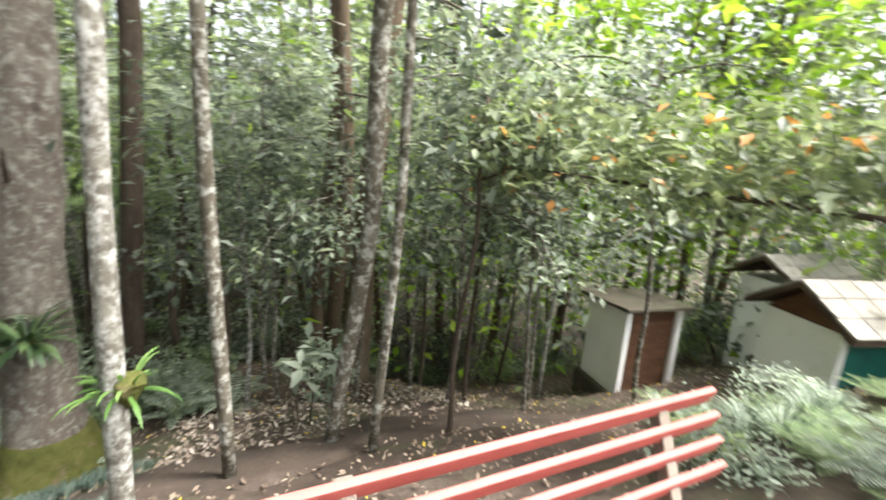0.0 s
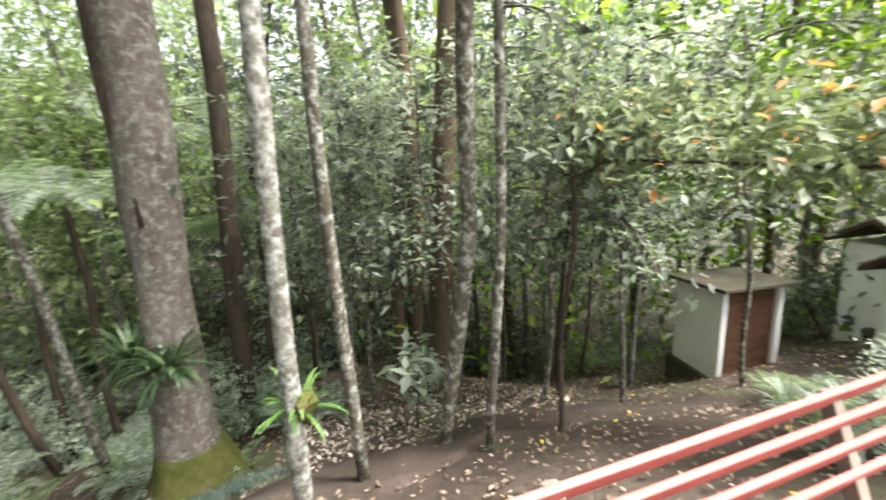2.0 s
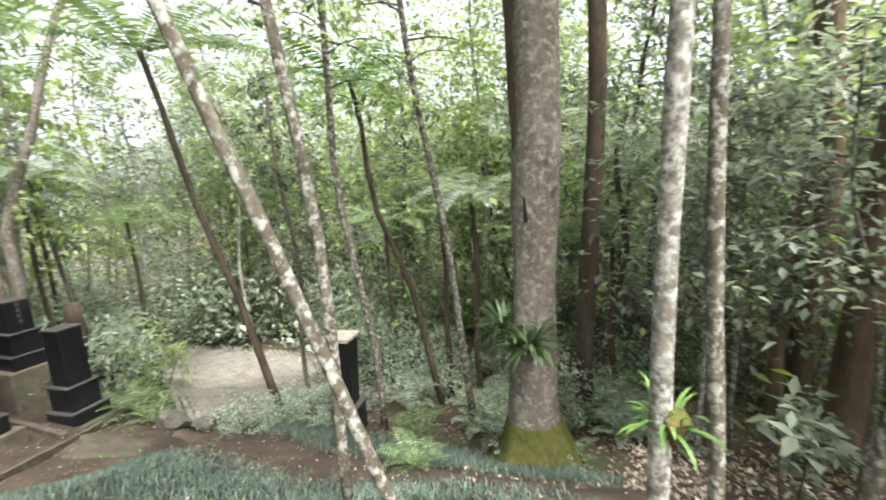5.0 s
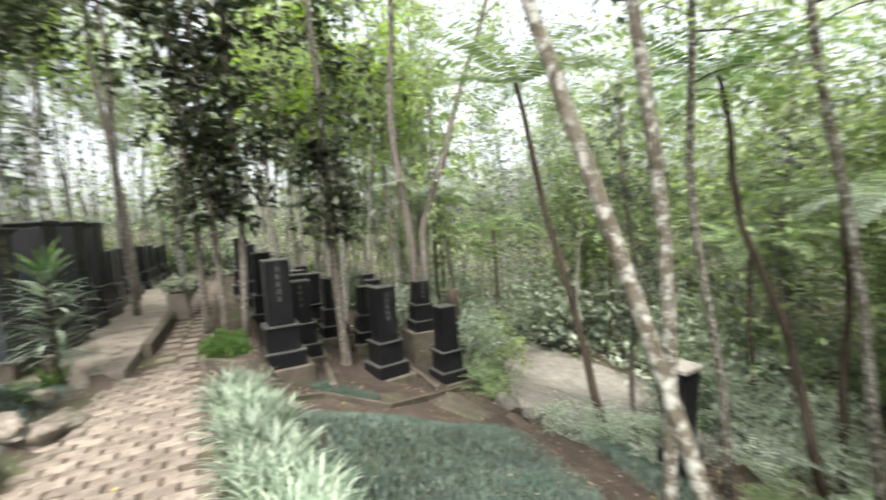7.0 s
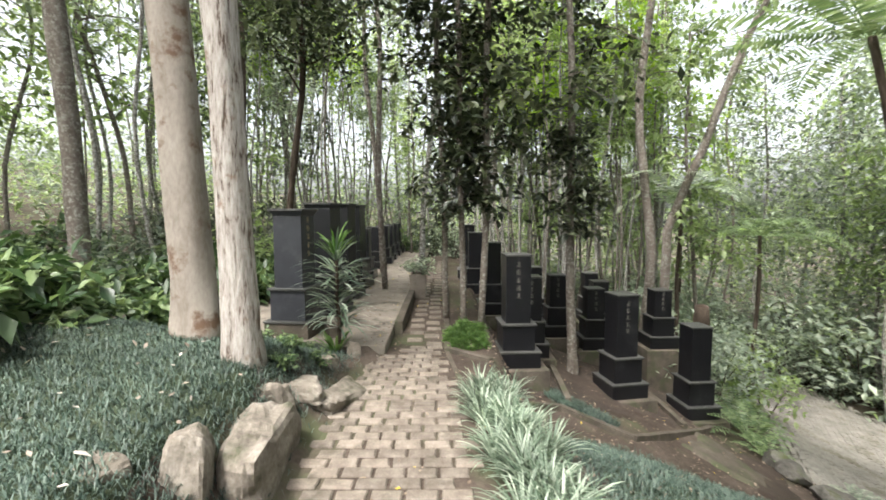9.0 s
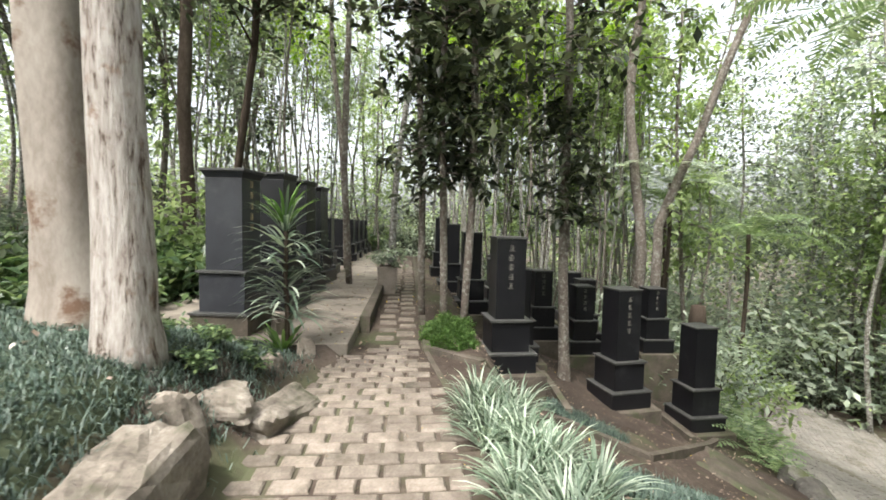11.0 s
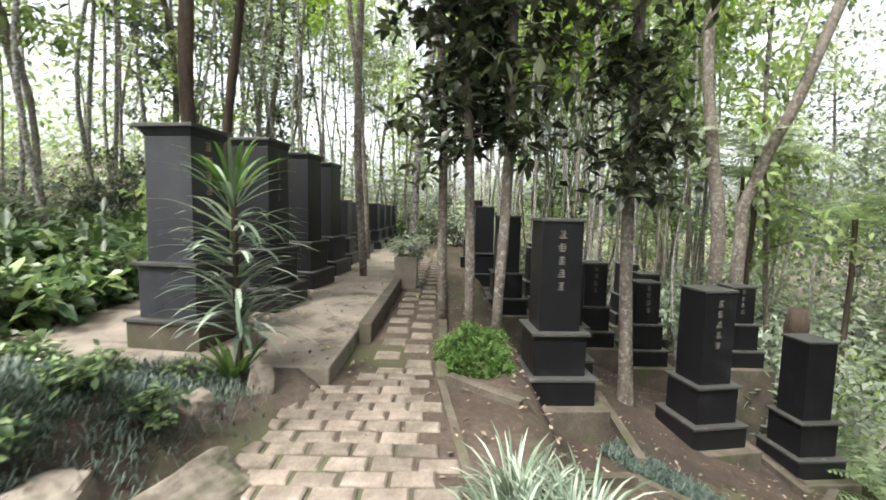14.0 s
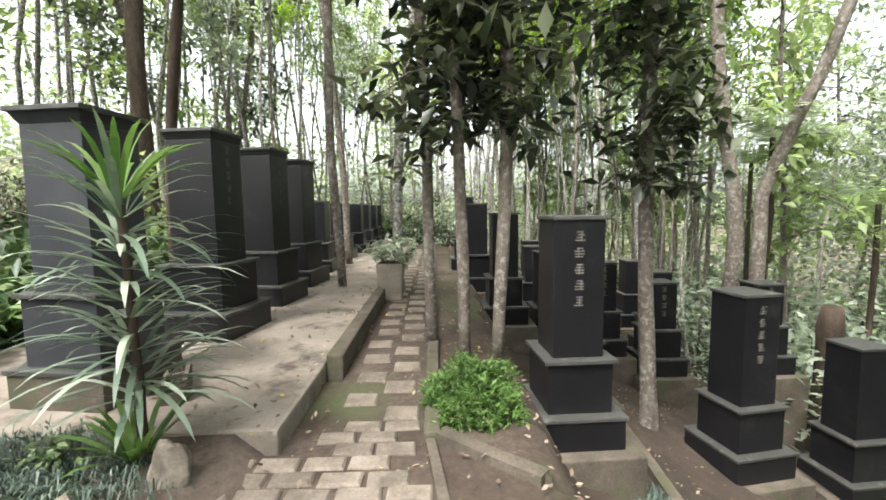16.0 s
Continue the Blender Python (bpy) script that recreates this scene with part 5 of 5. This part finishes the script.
def tiled(parent, w, d, h, rows, cols):
    """Overlapping roof tiles on both slopes; the ridge runs along y."""
    slope = math.degrees(math.atan2(h + 0.05, w / 2 + 0.12))
    run = w / 2 + 0.12
    for side in (-1, 1):
        for j in range(cols):
            for i in range(rows):
                k = (i + 0.5) / rows
                tile = part("tile", block(run / rows * 1.22, (d + 0.24) / cols * 0.97, 0.022, (0, 0, 0), 0.004), M_TILE, parent)
                tile.matrix_local = pose(side * run * k, -(d + 0.24) / 2 + (d + 0.24) * (j + 0.5) / cols, h + 0.055 - (h + 0.05) * k, 0, side * (slope - 3), 0)


def roof_on(t, w, d, h, z, rows, cols, turn):
    ob = part("roof", gable(w, d, h), M_WOOD_DARK, t, "dark timber roof under grey tiles")
    ob.matrix_local = pose(0, 0, z, 0, 0, turn)
    tiled(ob, w, d, h, rows, cols)


t = thing("hut", pose(0.92, 5.92, -1.02, 0, 0, HUT_YAW), "low white masonry hut with a brown boarded front", "hut")
part("side_wall", block(0.08, 0.74, 1.12, (-0.38, 0, 0), 0.01), M_WHITE, t)
part("side_wall", block(0.08, 0.74, 1.12, (0.38, 0, 0), 0.01), M_WHITE, t)
part("back_wall", block(0.68, 0.08, 1.12, (0, 0.33, 0), 0.01), M_WHITE, t)
for i in range(7):
    part("board", block(0.68, 0.03, 0.15, (0, -0.3, 0.03 + 0.155 * i), 0.004), M_RUST, t)
part("footing", block(0.94, 0.88, 0.6, (0, 0, -0.57), 0.02), M_CONCRETE_DARK, t)
ob = part("roof", block(1.0, 0.95, 0.045, (0, 0, 0), 0.01), M_CONCRETE_DARK, t, "thin mossy roof slab")
ob.matrix_local = pose(0, 0, 1.13, -4, 0, 0)

t = thing("hut", pose(2.5, 4.72, -0.66, 0, 0, HUT_YAW - 8), "white masonry hut with a gabled tile roof and teal front", "hut")
part("gable_wall", block(0.08, 0.8, 1.15, (-0.51, 0, 0), 0.01), M_WHITE, t)
part("gable_wall", block(0.08, 0.8, 1.15, (0.51, 0, 0), 0.01), M_WHITE, t)
part("back_wall", block(0.94, 0.08, 1.15, (0, 0.36, 0), 0.01), M_WHITE, t)
part("front_panel", block(0.72, 0.04, 1.1, (-0.1, -0.34, 0), 0.005), M_TEAL, t, "teal painted front panel")
part("corner_post", block(0.2, 0.08, 1.15, (0.36, -0.36, 0), 0.01), M_WHITE, t)
part("footing", block(1.2, 0.95, 0.6, (0, 0, -0.58), 0.02), M_CONCRETE_DARK, t)
v = [(-0.4, -0.02, 0), (0.4, -0.02, 0), (0, -0.02, 0.3), (-0.4, 0.02, 0), (0.4, 0.02, 0), (0, 0.02, 0.3)]
ob = part("gable_board", (v, [(0, 1, 2), (5, 4, 3), (0, 3, 4, 1), (1, 4, 5, 2), (2, 5, 3, 0)]), M_RUST, t)
ob.matrix_local = pose(-0.52, 0, 1.15, 0, 0, 90)
roof_on(t, 0.9, 1.1, 0.3, 1.17, 3, 5, 90)

t = thing("hut", pose(3.0, 6.2, -1.0, 0, 0, HUT_YAW), "white masonry shelter with a dark counter between two huts", "hut")
part("back_wall", block(1.0, 0.08, 1.5, (0, 0.3, 0), 0.01), M_WHITE, t)
part("side_wall", block(0.08, 0.5, 1.5, (-0.46, 0.02, 0), 0.01), M_WHITE, t)
part("counter", block(1.0, 0.6, 0.08, (-0.1, -0.35, 0.42), 0.01), M_CONCRETE_DARK, t, "dark sooty counter slab")
part("counter_base", block(0.95, 0.5, 0.9, (-0.1, -0.3, -0.5), 0.01), M_WOOD_DARK, t)
roof_on(t, 0.8, 1.05, 0.26, 1.52, 3, 4, 90)

# ---------------------------------------------------------------- fallen leaves
def litter(n, seed, area, size, name, label, lift=0.02, leaf=F_LITTER):
    g = np.random.default_rng(seed)
    p = []
    while len(p) < n:
        s, r = g.uniform(*area[0]), g.uniform(*area[1])
        x, y = to_xy(s, r)
        if 0 < s and -3.2 < r < -0.16:
            z = 0.135
        else:
            z = rough_land(x, y) + lift
        p.append((x, y, z))
    v, f = leaf_mesh(p, size, g, 0.02, 0.5, 0.06)
    v[:, 2] = np.maximum(v[:, 2], np.array(p).repeat(4, 0)[:, 2] - 0.005)
    return tagged(part(name, mesh_np(name, v, f), leaf), label, "leaves", "", "stuff")


litter(5500, 1, ((-6, 7), (-0.3, 7)), 0.045, "fallen_leaves", "dry brown and yellow leaves fallen on walk and graves", 0.035)
litter(15000, 2, ((-14, -2), (2.0, 11)), 0.045, "fallen_leaves", "dry brown leaves fallen under the trees", 0.03)
F_LITTER_PALE = foliage("pale_fallen_leaf", (0.13, 0.1, 0.08), (0.25, 0.205, 0.17), (0.46, 0.41, 0.36), 0.8, 0.1, 0.2)
# patch of light on the bank, painted by paler leaf litter
litter(1100, 4, ((-9.4, -6.8), (4.1, 5.9)), 0.06, "fallen_leaves", "pale dry leaves painting a patch of light", 0.03, F_LITTER_PALE)
litter(260, 5, ((-6.5, -0.6), (-4.5, -1.0)), 0.06, "fallen_leaves", "pale dry leaves scattered on the lawn", 0.09, F_LITTER_PALE)
litter(500, 3, ((0, 10), (-1.4, -0.2)), 0.05, "fallen_leaves", "dry leaves fallen on the platform")

# ---------------------------------------------------------------- plants growing on and beside the trunks
def epiphyte(at, n, length, width, leaf, label, seed, rise=(0.2, 1.3)):
    t = thing("bromeliad", Matrix.Translation(at), label, "plant")
    tagged(part("rosette", strap_leaves(n, length, width, np.random.default_rng(seed), rise, 1.5, 0.03), leaf, t), kind="stuff")
    part("root_ball", rock_shape((0.16, 0.16, 0.12), seed), M_MOSS, t)
    return t


epiphyte((-4.56, 3.22, 0.22), 90, 0.42, 0.02, F_EPIPHYTE, "dark green strap-leaved plant growing on the big trunk", 3, (-0.3, 1.2))
epiphyte((-4.88, 3.2, 0.32), 80, 0.38, 0.02, F_EPIPHYTE, "dark green strap-leaved plant growing on the big trunk", 4, (-0.3, 1.2))
epiphyte((-2.57, 1.83, 0.86), 26, 0.2, 0.011, F_BUSH, "fresh green bromeliad growing on the slender trunk", 5, (0.0, 1.3))
# sapling whose pale leaf colour paints a patch of light, and low ferns under the big tree
t = proto_shrub(41, F_PALE, 0.12, (0.22, 0.22, 0.45), 16, "sapling with leaves painted whitish for a patch of light", 12)
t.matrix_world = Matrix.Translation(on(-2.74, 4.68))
t = proto_shrub(42, F_PALE, 0.2, (0.3, 0.3, 0.12), 8, "young plant with broad pale blue-green leaves", 5, 0.1)
t.matrix_world = Matrix.Translation(on(-2.66, 3.85, 0.45))
for k in (-0.05, 0.05):
    part("stem", (*tube(curve_points((k, 0, -0.5), (k * 2, 0, 0.1), 4, 0.05, 3), [0.012, 0.011, 0.01, 0.008, 0.006], 6), True), M_BARK_DARK, t)
g = np.random.default_rng(55)
for i in range(26):
    x, y = -5.9 + g.normal(0, 0.8), 4.3 + g.normal(0, 0.7)
    o = copy_thing(FERNS[i % 2], pose(x, y, land(x, y), 0, 0, g.uniform(0, 360)))
    o.scale = (0.6, 0.6, 0.5)
for i in range(20):
    x, y = 1.6 + g.normal(0, 0.8), 2.9 + g.normal(0, 0.7)
    if math.hypot(x + 0.4, y - 1.9) > 0.7:
        o = copy_thing([FERNS[0], LIRIOPE[2], LIRIOPE[0], SHRUBS[1]][i % 4], pose(x, y, land(x, y), 0, 0, g.uniform(0, 360)))
        o.scale = (0.42, 0.42, 0.22)
for i in range(20):
    x, y = -8.6 + g.normal(0, 0.8), 1.9 + g.normal(0, 0.4)
    o = copy_thing([FERNS[1], SHRUBS[1], LIRIOPE[1]][i % 3], pose(x, y, land(x, y), 0, 0, g.uniform(0, 360)))
    o.scale = (0.45, 0.45, 0.4)
for i in range(12):
    x, y = to_xy(-0.9 + g.normal(0, 0.5), -1.25 + g.normal(0, 0.25))
    o = copy_thing(BROAD[i % 2], pose(x, y, land(x, y), 0, 0, g.uniform(0, 360)))
    o.scale = (0.26, 0.26, 0.22)
for p, k in (((1.8, 6.2), 1.1), ((2.6, 6.5), 1.2), ((1.2, 6.0), 0.6)):
    x, y = to_xy(*p)
    copy_thing(FERNS[0], pose(x, y, land(x, y), 0, 0, 80 * k)).scale = (k, k, k)
BED = [(0.15, 2.75), (0.55, 2.0), (1.1, 1.0), (3.2, 0.6), (4.2, 3.4), (2.4, 4.1), (0.9, 4.4)]
for i in range(110):
    x, y = g.uniform(0.1, 4.2), g.uniform(0.6, 4.4)
    if inside(BED, x, y):
        k = g.uniform(0.5, 0.85)
        o = copy_thing([FERNS[0], LIRIOPE[2], SHRUBS[2], FERNS[0], LIRIOPE[0], FERNS[1], LIRIOPE[1]][i % 7], pose(x, y, land(x, y) - 0.02, 0, 0, g.uniform(0, 360)))
        o.scale = (k * 0.8, k * 0.8, k * 0.45) if i % 7 in (1, 4, 6) else (k * 0.6, k * 0.6, k * 0.2)
# boulders at the lane's edge and in the road verge
for i, (x, y, w) in enumerate([(-10.6, 0.55, 0.5), (-10.9, 0.35, 0.4), (-10.3, 0.95, 0.45), (-8.3, 3.1, 0.5), (-8.9, 3.4, 0.6), (-9.6, 3.3, 0.5)]):
    ob = part("boulder", rock_shape((w, w * 0.8, w * 0.7), 40 + i), M_ROCK_DARK)
    ob.matrix_world = pose(x, y, land(x, y) + w * 0.2, 0, 0, 50 * i)
    tagged(ob, "dark mossy boulder beside the lane", "rock", "boulders")

# cobbles of the lane, too many to pick apart
g = np.random.default_rng(66)
vv, ff = [], []
for i in range(150):
    for j in range(64):
        x, y = -10.3 - 0.13 * i + g.uniform(-0.015, 0.015) + 0.065 * (j % 2), -2.6 + 0.13 * j + g.uniform(-0.015, 0.015)
        if not inside(ROAD, x, y) or x < -22:
            continue
        z, a, o = rough_land(x, y) + 0.06, g.uniform(0.046, 0.056), len(vv)
        k = a * 0.78
        h = z + g.uniform(0.012, 0.024)
        vv += [(x - a, y - a, z - 0.02), (x + a, y - a, z - 0.02), (x + a, y + a, z - 0.02), (x - a, y + a, z - 0.02), (x - k, y - k, h), (x + k, y - k, h), (x + k, y + k, h), (x - k, y + k, h)]
        ff += [(o + 4, o + 5, o + 6, o + 7), (o, o + 1, o + 5, o + 4), (o + 1, o + 2, o + 6, o + 5), (o + 2, o + 3, o + 7, o + 6), (o + 3, o, o + 4, o + 7)]
tagged(part("cobbles", (vv, ff), M_COBBLE), "small worn pale cobbles of the lane", "cobbles", "", "stuff")

# ---------------------------------------------------------------- pavers of the walk, piece by piece
vv, ff = [], []
S = [-8.5 + 0.25 * i for i in range(104)]
for s in S:
    half = (-0.5 if s < -0.1 else -0.01, min(1.0, 0.66 + 0.14 * max(0, -s)))
    if s < -4.5:
        half = (-0.5 - 0.1 * min(3, -4.5 - s), 1.05)
    for k in range(7):
        r = half[0] + (half[1] - half[0]) * k / 6
        x, y = to_xy(s, r)
        vv.append((x, y, 0.42 * (1 - step(-6.4, -3.6, s)) + 0.013 + 0.006 * noise.noise(Vector((x * 3, y * 3, 0)))))
for i in range(len(S) - 1):
    for k in range(6):
        a = i * 7 + k
        ff.append((a, a + 1, a + 8, a + 7))
walk_ob = tagged(part("walk", (vv, ff, True), M_SOIL), "paved garden walk of worn rectangular pavers in dark earth joints", "walk", "", "structure")


def paver_mesh(w, d, h, seed):
    bm = block(w, d, h, (0, 0, 0), 0)
    g = random.Random(seed)
    for v in bm.verts:
        k = 0.93 if v.co.z > 0 else 1.0
        v.co.x *= k + g.uniform(-0.03, 0.03)
        v.co.y *= k + g.uniform(-0.05, 0.05)
        v.co.z += g.uniform(-0.003, 0.003)
    bmesh.ops.bevel(bm, geom=[e for e in bm.edges if e.verts[0].co.z > h * 0.5 and e.verts[1].co.z > h * 0.5], offset=0.011, segments=1, affect='EDGES')
    me = bpy.data.meshes.new("paver")
    bm.to_mesh(me)
    bm.free()
    me.materials.append(M_PAVER)
    return me


PAVERS = [paver_mesh(0.118, 0.222, 0.045, k) for k in range(6)]
g = random.Random(3)
for i in range(61):
    s = -7.6 + 0.131 * i
    z = 0.42 * (1 - step(-6.4, -3.6, s))
    wide = 0.1 * max(0, min(3, -4.5 - s))
    r = (-0.46 if s > -1.7 else -0.34) - wide + (0.118 if i % 2 else 0.0) + 0.05 * math.sin(s)
    while r < min(0.9, 0.56 + 0.14 * max(0, -s)):
        if not (r > 0.8 and g.random() < 0.3) and (s < -0.08 or r > 0.06):
            x, y = to_xy(s + g.uniform(-0.008, 0.008), r)
            ob = part("paver", PAVERS[g.randrange(6)], None, walk_ob)
            ob.matrix_world = pose(x, y, z - 0.014 + g.uniform(-0.004, 0.005), g.uniform(-1.5, 1.5), g.uniform(-1.5, 1.5), WALK_YAW + g.uniform(-2.5, 2.5) + g.choice((0, 180)))
        r += 0.238
STONES = [paver_mesh(0.2, 0.24, 0.05, 20 + k) for k in range(4)]
for i in range(56):
    s = 0.42 + 0.21 * i
    r = 0.2 if i % 2 else 0.47
    x, y = to_xy(s, r + g.uniform(-0.03, 0.03))
    ob = part("paver", STONES[g.randrange(4)], None, walk_ob)
    ob.matrix_world = pose(x, y, -0.018 + g.uniform(-0.004, 0.004), g.uniform(-1, 1), g.uniform(-1, 1), WALK_YAW + g.uniform(-5, 5))
